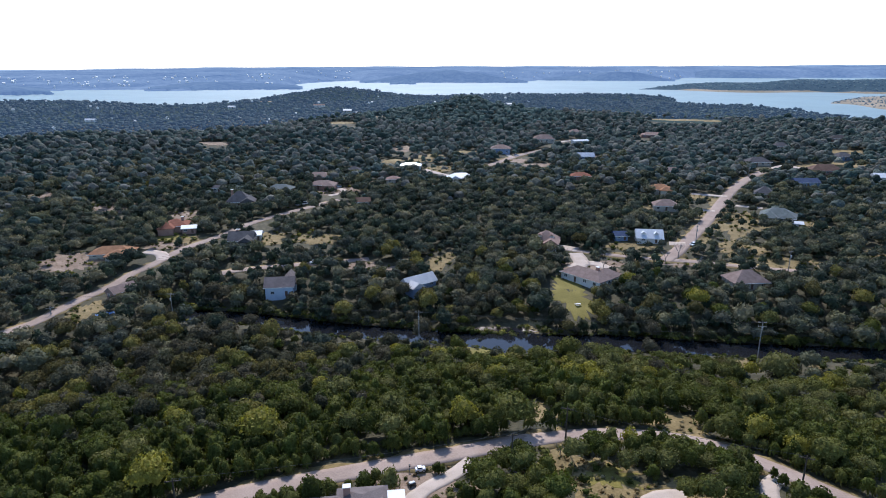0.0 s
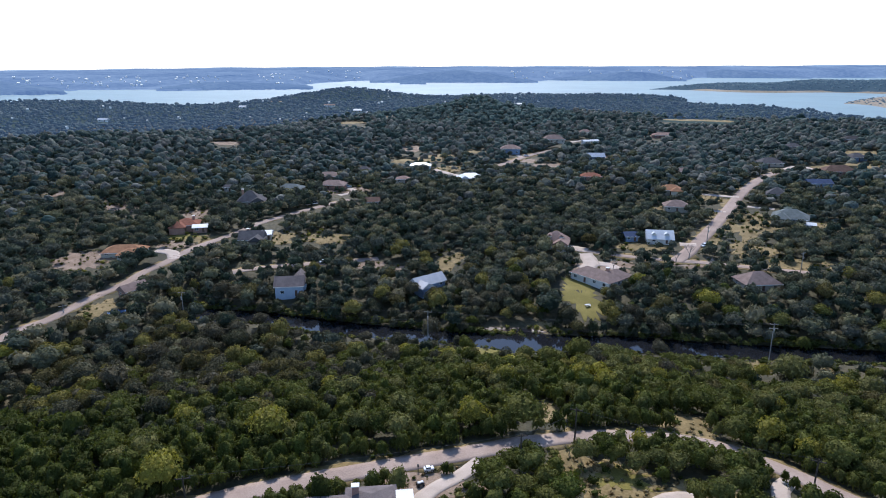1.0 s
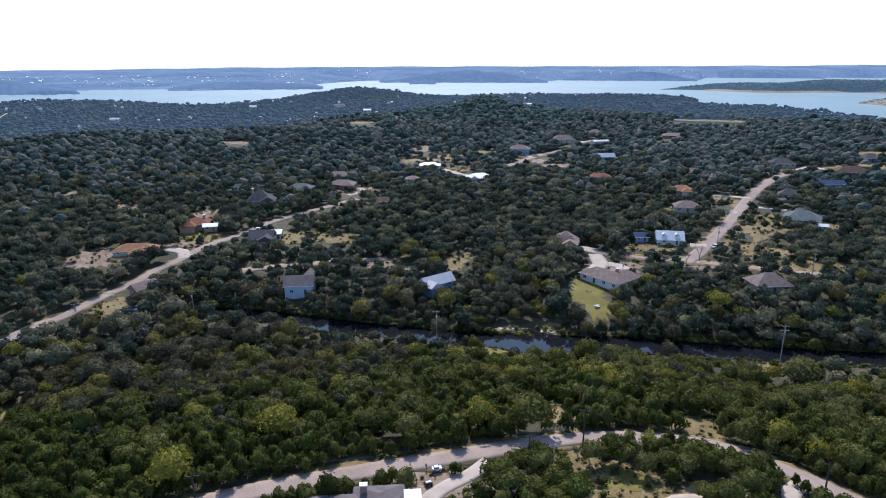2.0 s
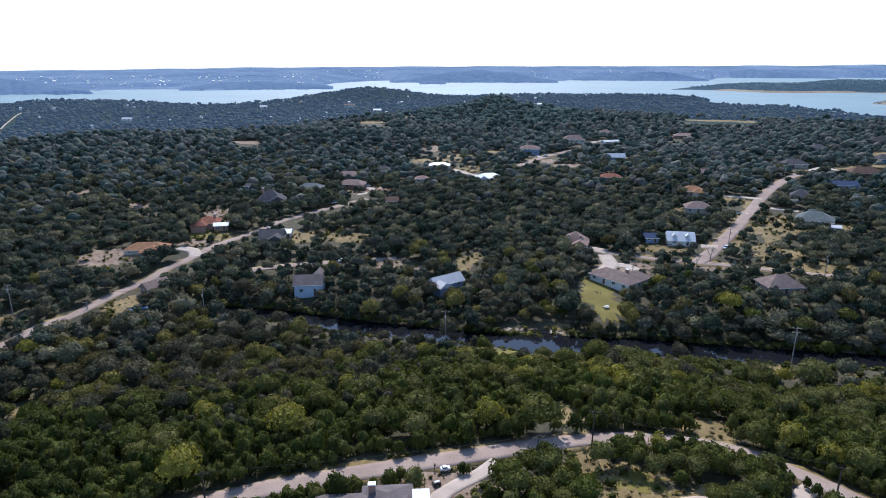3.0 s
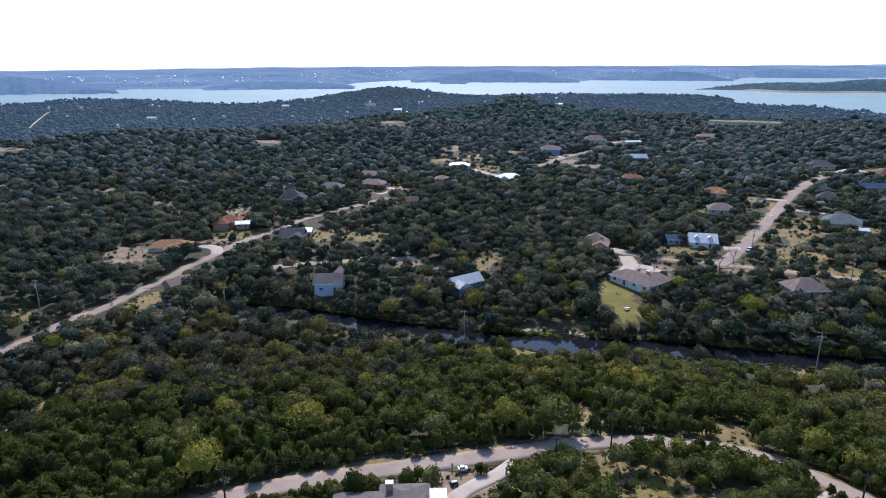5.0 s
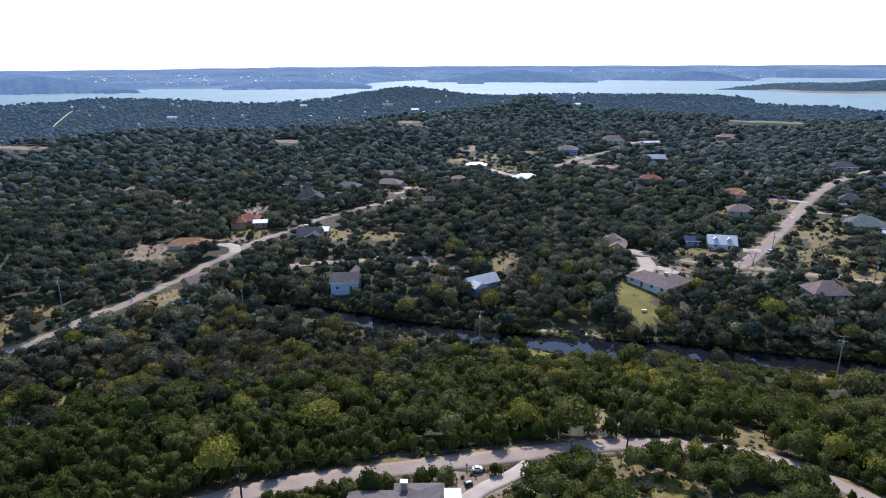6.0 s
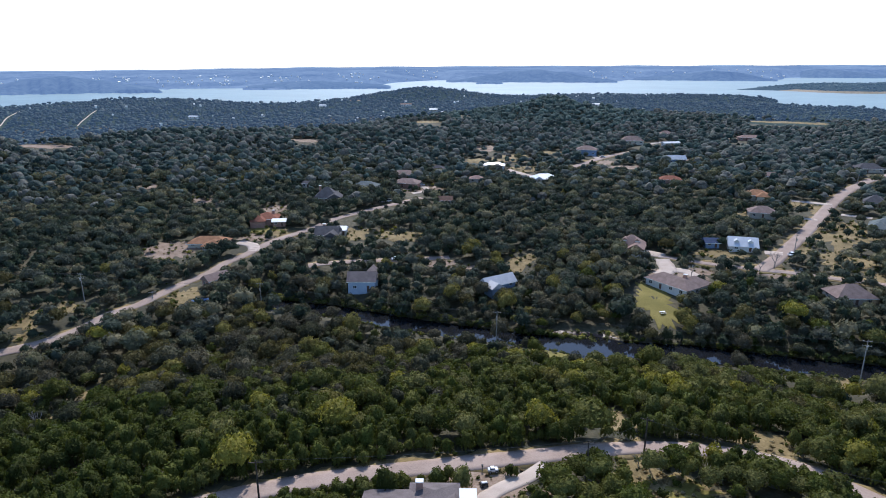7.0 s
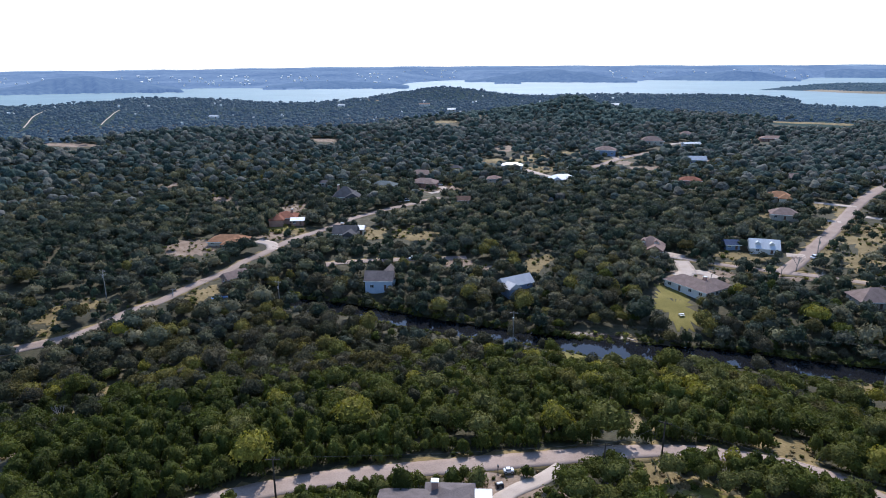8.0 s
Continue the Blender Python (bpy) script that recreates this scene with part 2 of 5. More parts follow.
PROFILE_Z = (0, 0, 0, -1, -5, -11, -14, -14, -9, -4, 0, 4, 9, 9, 11, 15.5, 17)
# bearing in degrees (right of ahead is positive) and distance of the near shore and of the far shore
NEAR_AZ = (-60, -43.5, -41, -34.3, -28.9, -21.6, -18.5, -14.3, -11.7, 10.6, 15.3, 19.4, 20.0, 24.2, 28.2, 32, 34.4, 60)
NEAR_R = (1203, 1240, 1262, 1332, 1280, 1133, 1165, 1314, 1434, 1409, 1382, 1314, 1185, 1147, 1073, 988, 943, 810)
FAR_AZ = (-60, -43.3, -36, -34.2, -30.9, -30.7, -30, -24.8, -24.6, -21.5, -18.4, -13.8, -11.9, -9, -7.1, -6.6, 3.3, 4.7,
          7.7, 8.6, 12.9, 19.4, 20.1, 34, 60)
FAR_R = (2000, 2005, 1771, 2029, 2006, 1870, 1986, 1946, 1812, 1813, 1911, 2074, 2462, 2807, 2905, 2513, 2600, 2910,
         2821, 3189, 2990, 3103, 3878, 4400, 4500)


def smooth(a, b, v):
    u = np.clip((v - a) / (b - a), 0, 1)
    return u * u * (3 - 2 * u)


def bump(x, y, cx, cy, sx, sy):
    return np.exp(-((x - cx) / sx) ** 2 - ((y - cy) / sy) ** 2)


def rolling(x, y, size):
    return (np.sin(x / size + 1.3 * np.sin(y / size * 0.7 + 0.4)) + np.sin(y / size * 1.1 + 1.1 * np.sin(x / size * 0.8 + 2.0))) / 2


CREEK_X = (-118, -104, -73, -30, 15, 60, 97, 132, 250)
CREEK_Y = (228, 223, 219, 207, 199, 198, 192, 189, 172)
CREEK_Z = -14.2


def off_creek(x, y):
    """Metres from the middle of the creek."""
    return np.abs(y - np.interp(x, CREEK_X, CREEK_Y)) * 0.96 + np.maximum(0, -103 - x) * 1.6 + np.maximum(0, x - 245) - 3.5 * np.exp(-((x - 23) / 9) ** 2)


def ground_z(x, y):
    """Height of the bare ground."""
    x, y = np.asarray(x, float), np.asarray(y, float)
    r, az = np.hypot(x, y), np.degrees(np.arctan2(x, y))
    front = smooth(75, 55, np.abs(az))
    z = np.interp(r, PROFILE_R, PROFILE_Z) * front
    z = z + smooth(230, 420, r) * 2.2 * rolling(x, y, 55) + smooth(60, 120, r) * 0.5 * rolling(x, y, 17)
    z = z + 7 * np.exp(-((r - 610) / 70) ** 2) * smooth(-3, -14, az)
    z = z + 17 * bump(x, y, 27, 800, 78, 84) + 6 * bump(x, y, 27, 805, 24, 30) + 6 * bump(x, y, -20, 740, 170, 90)
    z = z + 16 * bump(x, y, -196, 1235, 88, 70) + 6 * bump(x, y, -110, 1200, 150, 80) + 7 * bump(x, y, 290, 1230, 130, 70)
    z = z + smooth(800, 1100, r) * 1.5 * rolling(x, y, 90)
    bank = CREEK_Z - 1.2 + smooth(3, 7, off_creek(x, y)) * 1.8 + np.maximum(0, off_creek(x, y) - 8) * 0.32
    z = np.minimum(z, bank)
    shore = np.interp(az, NEAR_AZ, NEAR_R)
    beach = smooth(shore + 12, shore - 40, r)
    return np.where(np.abs(az) < 75, (LAKE - 8) + (z - LAKE + 8) * beach, z)

# ---- building blocks ----
def mesh_of(name, verts, faces, material, smooth_faces=None, tint=None):
    """A mesh from arrays; faces: list of index arrays of shape (n, 3) or (n, 4)."""
    me = bpy.data.meshes.new(name)
    me.vertices.add(len(verts))
    me.vertices.foreach_set("co", np.asarray(verts, np.float32).ravel())
    loops = np.concatenate([f.ravel() for f in faces]).astype(np.int32)
    sizes = np.concatenate([np.full(len(f), f.shape[1]) for f in faces]).astype(np.int32)
    me.loops.add(len(loops))
    me.loops.foreach_set("vertex_index", loops)
    me.polygons.add(len(sizes))
    me.polygons.foreach_set("loop_start", np.concatenate([[0], np.cumsum(sizes)[:-1]]).astype(np.int32))
    if smooth_faces is not None:
        me.polygons.foreach_set("use_smooth", smooth_faces)
    if tint is not None:
        me.attributes.new("tint", "FLOAT", "POINT").data.foreach_set("value", np.asarray(tint, np.float32))
    me.materials.append(material)
    me.update(calc_edges=True)
    return me


def part(name, bm, material, parent=None, label=""):
    """Links a bmesh as one mesh object under a thing or a part."""
    me = bpy.data.meshes.new(name)
    bmesh.ops.recalc_face_normals(bm, faces=bm.faces)
    bm.to_mesh(me)
    bm.free()
    me.materials.append(material)
    ob = new(name, me)
    ob.parent = parent
    if label:
        ob["label"] = label
    return ob


def thing(name, x, y, z, turn=0.0, label="", category="", group="", kind=""):
    ob = new(name)
    ob.matrix_world = pose(x, y, z, 0, 0, turn)
    return tagged(ob, label, category, group, kind)


def add_box(bm, x0, x1, y0, y1, z0, z1, bevel=0.0):
    made = bmesh.ops.create_cube(bm, size=1.0)["verts"]
    for v in made:
        v.co = Vector((x0 + (v.co.x + 0.5) * (x1 - x0), y0 + (v.co.y + 0.5) * (y1 - y0), z0 + (v.co.z + 0.5) * (z1 - z0)))
    if bevel:
        bmesh.ops.bevel(bm, geom=list({e for v in made for e in v.link_edges}), offset=bevel, segments=2, affect="EDGES", profile=0.5)
    return bm


def box(*a, bevel=0.0):
    return add_box(bmesh.new(), *a, bevel=bevel)


def tube(bm, p, q, r0, r1, sides=8):
    p, q = Vector(p), Vector(q)
    m = Matrix.Translation((p + q) / 2) @ (q - p).to_track_quat("Z", "Y").to_matrix().to_4x4()
    bmesh.ops.create_cone(bm, cap_ends=True, segments=sides, radius1=r0, radius2=r1, depth=(q - p).length, matrix=m)
    return bm


def gz(x, y):
    return float(ground_z(x, y))


def curve_points(points, step=3.0):
    """A smooth line through the points, evenly walked."""
    p = [np.array(q, float) for q in points]
    p = [2 * p[0] - p[1], *p, 2 * p[-1] - p[-2]]
    out = []
    for a, b, c, d in zip(p, p[1:], p[2:], p[3:]):
        n = max(2, int(np.hypot(*(c - b)) / step))
        for k in range(n):
            u = k / n
            out.append(0.5 * (2 * b + (c - a) * u + (2 * a - 5 * b + 4 * c - d) * u * u + (3 * b - a - 3 * c + d) * u ** 3))
    return np.array([*out, p[-2]])


# ---- ground: one sheet out to the horizon ----
def polar_sheet(name, bearings, radii, height, material):
    az, rr = np.meshgrid(np.radians(bearings), radii)
    x, y = np.sin(az) * rr, np.cos(az) * rr
    z = height(x, y)
    n, k = az.shape
    i = np.arange(n * k).reshape(n, k)
    quads = np.stack([i[:-1, :-1], i[:-1, 1:], i[1:, 1:], i[1:, :-1]], -1).reshape(-1, 4)
    return new(name, mesh_of(name, np.stack([x, y, z], -1).reshape(-1, 3), [quads], material, np.ones(len(quads), bool)))


bearings = np.concatenate([np.linspace(-180, -56.4, 30), np.arange(-56, 50, 0.6), np.linspace(50, 180, 32)])
radii = np.concatenate([[0.001], np.arange(4, 60, 8.0), np.arange(60, 260, 2.5), np.geomspace(260, 1700, 90), np.geomspace(1800, 4800, 14)])
ground = polar_sheet("ground", bearings, radii, ground_z, M_GROUND)
# Past 800 m the floor glows faintly blue too, in place of haze.
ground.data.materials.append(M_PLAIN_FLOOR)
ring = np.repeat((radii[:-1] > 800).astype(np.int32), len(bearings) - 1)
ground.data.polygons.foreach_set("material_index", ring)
tagged(ground, "brown leaf-littered hill country ground under the trees", "ground", kind="structure")

lake_az = np.arange(-64, 60, 0.5)
lake_r = np.interp(lake_az, NEAR_AZ, NEAR_R)
lake_s = np.linspace(0, 1, 24) ** 1.5
rr = (lake_r - 45)[None, :] + (4790 - lake_r + 45)[None, :] * lake_s[:, None]
i = np.arange(rr.size).reshape(rr.shape)
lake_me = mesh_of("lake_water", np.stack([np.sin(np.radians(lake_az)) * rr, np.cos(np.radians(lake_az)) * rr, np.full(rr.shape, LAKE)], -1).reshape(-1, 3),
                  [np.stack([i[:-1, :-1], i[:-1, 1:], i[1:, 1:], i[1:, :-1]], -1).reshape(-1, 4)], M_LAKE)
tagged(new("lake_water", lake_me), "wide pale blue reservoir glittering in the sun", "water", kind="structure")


# ---- distance: hills beyond the lake ----
SKY_AZ = (-60, -46, -43, -35, -28, -20, -10, -2, 8, 18, 27, 33, 36, 60)
SKY_Z = (40, 42, 43, 47, 53, 63, 69, 72, 74, 75, 78, 84, 86, 84)


def far_hill_z(x, y):
    r, az = np.hypot(x, y), np.degrees(np.arctan2(x, y))
    far = np.interp(az, FAR_AZ, FAR_R)
    top = np.interp(az, SKY_AZ, SKY_Z) + 1.5 * np.sin(az * 1.9) + 1.0 * np.sin(az * 4.3 + 1)
    depth = np.clip((r - far) / (4700 - far), 0, 1)
    rough_ground = rolling(x, y, 120) * 3 + rolling(x, y, 47) * 1.6 + rolling(x, y, 19) * 1.2
    z = LAKE - 5 + smooth(-30, 25, r - far) * 9 + (top - LAKE - 6) * (0.45 * smooth(0, 0.3, depth) + 0.55 * depth)
    return z + rough_ground * smooth(10, 150, r - far) * (1 - 0.6 * depth)


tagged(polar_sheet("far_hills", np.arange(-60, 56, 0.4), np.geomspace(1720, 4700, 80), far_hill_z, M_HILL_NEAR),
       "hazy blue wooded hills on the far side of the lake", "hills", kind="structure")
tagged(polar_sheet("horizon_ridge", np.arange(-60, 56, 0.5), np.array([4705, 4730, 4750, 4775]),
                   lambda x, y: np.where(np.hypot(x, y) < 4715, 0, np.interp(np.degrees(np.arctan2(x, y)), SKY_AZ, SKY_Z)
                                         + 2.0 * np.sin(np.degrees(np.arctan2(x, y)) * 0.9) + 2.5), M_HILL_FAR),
       "pale haze-blue ridge on the horizon", "hills", kind="structure")


def point_z(az0, az1, r_near, r_far, top):
    def height(x, y):
        r, az = np.hypot(x, y), np.degrees(np.arctan2(x, y))
        u = np.clip((az - az0) / (az1 - az0), 0, 1)
        near, far = r_near + 60 * np.sin(u * 9), r_near + (r_far - r_near) * u ** 0.6
        inside = smooth(-15, 130, r - near) * smooth(15, -90, r - far)
        rise = np.interp(u, (0, 0.1, 0.3, 0.6, 0.75, 1), (0.04, 0.12, 0.5, 0.8, 1.15, 1.2))
        return LAKE - 3 + inside * (4.5 + (top - LAKE) * rise + rolling(x, y, 40) * 2)
    return height


POINT = (15.2, 33, 1790, 2500, 31)
SPIT = (29.6, 40, 1180, 1900, 20)
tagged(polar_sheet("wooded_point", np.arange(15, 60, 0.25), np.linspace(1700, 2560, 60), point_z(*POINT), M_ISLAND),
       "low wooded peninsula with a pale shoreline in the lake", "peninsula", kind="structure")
tagged(polar_sheet("point_beach", np.arange(15, 60, 0.25), np.linspace(1720, 1868, 18),
                   lambda x, y: np.minimum(point_z(*POINT)(x, y) + 0.6, LAKE + 4), M_SHORE),
       "pale sandy beach along the wooded point", "shore", kind="structure")
tagged(polar_sheet("sand_spit", np.arange(29, 60, 0.25), np.linspace(1100, 1900, 60), point_z(*SPIT), M_SHORE),
       "bare sandy spit with scattered scrub in the lake", "shore", kind="structure")


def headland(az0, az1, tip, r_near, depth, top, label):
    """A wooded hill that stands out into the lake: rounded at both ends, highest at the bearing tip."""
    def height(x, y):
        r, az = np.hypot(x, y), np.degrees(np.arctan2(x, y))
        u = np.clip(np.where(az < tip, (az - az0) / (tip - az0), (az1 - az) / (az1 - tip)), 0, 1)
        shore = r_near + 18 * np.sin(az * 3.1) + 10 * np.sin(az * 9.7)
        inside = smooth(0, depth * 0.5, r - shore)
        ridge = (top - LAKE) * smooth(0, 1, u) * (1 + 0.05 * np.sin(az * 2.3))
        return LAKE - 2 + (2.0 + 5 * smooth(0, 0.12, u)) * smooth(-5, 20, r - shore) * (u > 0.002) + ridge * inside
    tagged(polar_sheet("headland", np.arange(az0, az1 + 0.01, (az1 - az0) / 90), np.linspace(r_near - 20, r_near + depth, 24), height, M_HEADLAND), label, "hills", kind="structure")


headland(-7.4, 7.5, 0.5, 2520, 330, 53, "dark haze-blue wooded hill standing out into the lake")
headland(8.2, 19.6, 15.5, 2960, 330, 46, "long haze-blue headland with houses across the lake")
headland(19.2, 28.6, 22, 3900, 350, 50, "low haze-paled headland far across the lake")
headland(-44, -30.9, -38.2, 1735, 330, 44, "rounded haze-blue hill on the far shore")
headland(-24.7, -12, -19.5, 1830, 260, 25, "haze-blue wooded headland with houses on the far shore")
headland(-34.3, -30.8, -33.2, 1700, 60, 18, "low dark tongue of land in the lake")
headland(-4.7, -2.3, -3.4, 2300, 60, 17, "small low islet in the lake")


# ---- roads, drives, clearings ----
ROADS = {
    "near_road": ([(-78, 78), (-64, 86.5), (-52.7, 92.8), (-43.5, 97.4), (-36.6, 100.3), (-26.3, 103.9), (-15.6, 107.6), (-6, 110.8), (5, 114.3), (14, 117.4), (20, 119), (27, 120.8),
                   (34, 122), (42, 122.2), (51, 121.4), (57, 119.6), (61, 117), (65, 112.8), (69.2, 108.4), (75, 101.3), (95, 80)], 5.4),
    "left_road": ([(-190, 143), (-171, 155), (-164, 162), (-156, 170), (-150, 178), (-147, 186), (-145, 193), (-140, 201), (-138, 209), (-135, 221), (-130, 235), (-128, 248), (-124, 259), (-118, 279), (-106, 300),
                   (-100, 315), (-87, 335), (-76, 351), (-62, 372)], 4.4),
    "right_road": ([(98, 266), (109, 279), (129, 308), (153, 346), (182, 391), (215, 433), (240, 458)], 6.4),
    "cross_road": ([(50, 284), (71, 275), (82, 271), (99, 266), (112, 262), (130, 254), (150, 246)], 3.4),
    "wood_lane": ([(-92, 251), (-84.4, 254.4), (-68.9, 259.4), (-55.5, 262.9), (-40.9, 267.4), (-33, 270)], 4.2),
    "up_road": ([(34, 480), (42, 492), (55, 512), (75, 540), (93, 562)], 5.5),
}
DRIVES = {
    "pale_drive": ([(-7, 94), (-5, 99), (-2, 102.5), (2, 106), (6, 111)], 3.4),
    "yard_drive": ([(34, 90), (36, 96), (40, 99.5), (45, 100)], 3.6),
    "side_drive": ([(67, 108), (62, 103), (60, 96)], 3.4),
    "house_drive": ([(60, 276), (60.5, 268), (60, 262), (56, 257)], 7.0),
    "brick_house_drive": ([(62, 280), (54, 284)], 6.5),
    "loop_drive": ([(60, 264), (67, 262), (70, 257)], 5.0),
    "terracotta_drive": ([(-122, 264), (-126, 271), (-134, 273)], 5.6),
    "roadside_apron": ([(-128.4, 228.4), (-126.2, 235), (-123.6, 241.6)], 3.4),
    "metal_roof_drive": ([(113, 284), (106, 286)], 5.0),
    "verge_drive_a": ([(150, 341), (138, 345)], 4.0),
    "verge_drive_b": ([(166, 352), (178, 345)], 4.0),
    "verge_drive_c": ([(170, 372), (150, 378)], 4.0),
    "hill_drive": ([(-72, 407), (-66, 402), (-62, 392), (-70, 382)], 4.0),
    "white_roof_drive": ([(-14, 470), (0, 452), (8, 444)], 4.5),
    "up_drive": ([(56, 514), (53, 530), (50, 540)], 4.0),
    "top_drive": ([(100, 590), (112, 598), (126, 610)], 5.0),
    "plain_lane": ([(-562, 617), (-640, 725), (-733, 852)], 1.5),
    "second_plain_lane": ([(-499, 658), (-560, 765), (-623, 872)], 1.4),
    "gate_drive": ([(240, 458), (255, 470), (262, 455), (275, 452)], 5.0),
}


def ribbon(name, points, width, lift, material, ragged=0.0, seed=1):
    """A strip that lies on the ground along a smooth line, with a sealed edge that drops to the soil."""
    rng = np.random.default_rng(seed)
    c = curve_points(points, 2.0)
    d = np.gradient(c, axis=0)
    side = np.stack([d[:, 1], -d[:, 0]], 1) / np.hypot(d[:, 0], d[:, 1])[:, None]
    across = np.array([-0.5, -0.5, -0.25, 0, 0.25, 0.5, 0.5])
    wide = width * (1 + ragged * rng.uniform(-1, 1, (len(c), 1)))
    xy = c[:, None, :] + side[:, None, :] * (across[None, :, None] * wide[:, :, None])
    z = ground_z(xy[..., 0], xy[..., 1]) + lift
    z[:, (0, 6)] -= lift + 0.08
    n, k = z.shape
    i = np.arange(n * k).reshape(n, k)
    quads = np.stack([i[:-1, :-1], i[:-1, 1:], i[1:, 1:], i[1:, :-1]], -1).reshape(-1, 4)
    return new(name, mesh_of(name, np.concatenate([xy, z[..., None]], -1).reshape(-1, 3), [quads], material, np.ones(len(quads), bool)))


for k, (name, (points, width)) in enumerate(ROADS.items()):
    tagged(ribbon("verge", points, width + (1.2 if name in ("left_road", "wood_lane") else 1.8 if name == "near_road" else 3.4), 0.07, M_DRY, 0.45, k), "dry tan grass verge beside the road", "verge", kind="structure")
    tagged(ribbon("road", points, width, 0.13, M_ASPHALT, 0.05, k + 20), "sun-bleached grey asphalt country road", "road", kind="structure")
for k, (name, (points, width)) in enumerate(DRIVES.items()):
    tagged(ribbon("driveway", points, width, 0.13, M_CONCRETE, 0.04, k + 40), "pale concrete driveway among the trees", "driveway", kind="structure")

# x, y, half lengths, turn in degrees, what covers it, how many trees stand in it
CLEARINGS = [
    (50, 231, 7, 15, -8, "lawn", 0.00), (29, 104, 11, 7, 0, "dry", 0.02), (31, 106, 6, 4, 10, "lawn", 0.00), (24, 110, 5, 8, 0, "dry", 0.05), (48, 100, 9, 6, 0, "dry", 0.05),
    (-5, 103, 10, 6, 20, "bare", 0.00), (62, 257, 10, 6, 10, "bare", 0.05), (72, 262, 7, 4, -10, "bare", 0.10),
    (23, 134, 7, 5, 0, "dry", 0.10), (54, 130, 7, 6, 20, "dry", 0.15), (96, 181, 6, 3.5, -10, "dry", 0.05), (116, 178, 3, 2, -10, "dry", 0.05),
    (10, 189.5, 7, 8, -10, "lawn", 0.03), (33, 208.5, 4, 5, 0, "dry", 0.00), (22, 207.2, 11, 2.4, 4, "brown_bank", 0.00), (-128, 211, 5, 9, 10, "dry", 0.00), (-162, 194, 6, 3, 20, "dry", 0.15),
    (-170, 185, 4, 6, 0, "dry", 0.20), (-158, 258, 12, 13, 0, "bare", 0.06), (-128, 282, 8, 6, 0, "bare", 0.35), (-128, 292, 9, 5, 0, "lawn", 0.15),
    (-138, 330, 7, 12, 0, "bare", 0.05), (-60, 296, 13, 9, 0, "dry", 0.12), (-82, 294, 11, 9, 0, "dry", 0.12), (-36, 262, 6, 5, 0, "bare", 0.20),
    (-24, 258, 6, 4, 0, "bare", 0.20), (-1, 268, 5, 11, 28, "dry", 0.00), (-118, 290, 10, 5, 0, "dry", 0.20),
    (154, 316, 12, 25, 36, "dry", 0.34), (136, 276, 11, 12, 20, "dry", 0.30), (148, 256, 14, 7, 0, "dry", 0.50), (104, 262, 9, 4, 0, "bare", 0.30),
    (88, 284, 12, 5, 0, "dry", 0.30), (122, 291, 6, 6, 0, "dry", 0.25), (186, 312, 9, 6, 0, "dry", 0.30), (120, 347, 10, 6, 10, "dry", 0.15),
    (198, 268, 12, 9, 0, "dry", 0.60), (153, 368, 8, 7, 0, "dry", 0.20), (-72, 392, 8, 8, 0, "bare", 0.20), (-60, 402, 10, 6, 0, "bare", 0.30),
    (-14, 515, 16, 18, 10, "dry", 0.42), (-2, 470, 10, 12, 0, "dry", 0.18), (-40, 505, 9, 8, 0, "dry", 0.08), (-36, 555, 9, 14, 0, "bare", 0.23),
    (20, 540, 8, 8, 0, "dry", 0.08), (-40, 428, 10, 5, 0, "bare", 0.20), (60, 500, 8, 8, 0, "bare", 0.03), (70, 478, 13, 8, 0, "bare", 0.28),
    (120, 512, 8, 5, 0, "bare", 0.08), (275, 466, 14, 10, 0, "dry", 0.03), (300, 470, 16, 10, 0, "dry", 0.18), (330, 520, 14, 9, 0, "dry", 0.18),
    (95, 428, 9, 5, 0, "bare", 0.30), (-114, 727, 20, 11, 0, "dry", 0.00), (-81, 812, 16, 9, 0, "dry", 0.00), (292, 809, 36, 15, 0, "dry", 0.00),
    (330, 797, 18, 11, 0, "dry", 0.00), (-196, 548, 12, 8, 0, "bare", 0.00), (-384, 465, 24, 8, 0, "bare", 0.03), (-236, 372, 12, 6, 20, "bare", 0.35),
    (-182, 340, 12, 6, 20, "bare", 0.45), (-93.3, 95.4, 4, 3, 0, "bare", 0.1), (-114, 103.7, 4, 2.5, 0, "bare", 0.1), (-88, 99, 3, 1.6, 0, "bare", 0.2), (-88.5, 136, 6, 2.6, 20, "dry", 0.1), (-121, 147, 5, 2.4, 20, "dry", 0.1), (-168, 183, 5, 7, 0, "dry", 0.05), (-160, 172, 5, 4, 0, "dry", 0.1), (-118, 128, 7, 3, 20, "dry", 0.20), (-176, 158, 6, 3, 20, "dry", 0.20),
    (205, 650, 14, 8, 0, "bare", 0.00), (-300, 1100, 12, 10, 0, "bare", 0.08),
]
COVER = {"brown_bank": (M_BROWN_BANK, "smooth brown strip beside the creek", "bank"), "lawn": (M_LAWN, "mown green lawn", "lawn"), "dry": (M_DRY, "clearing of dry tan grass", "clearing"),
         "bare": (M_BARE, "clearing of bare pale limestone soil", "clearing")}
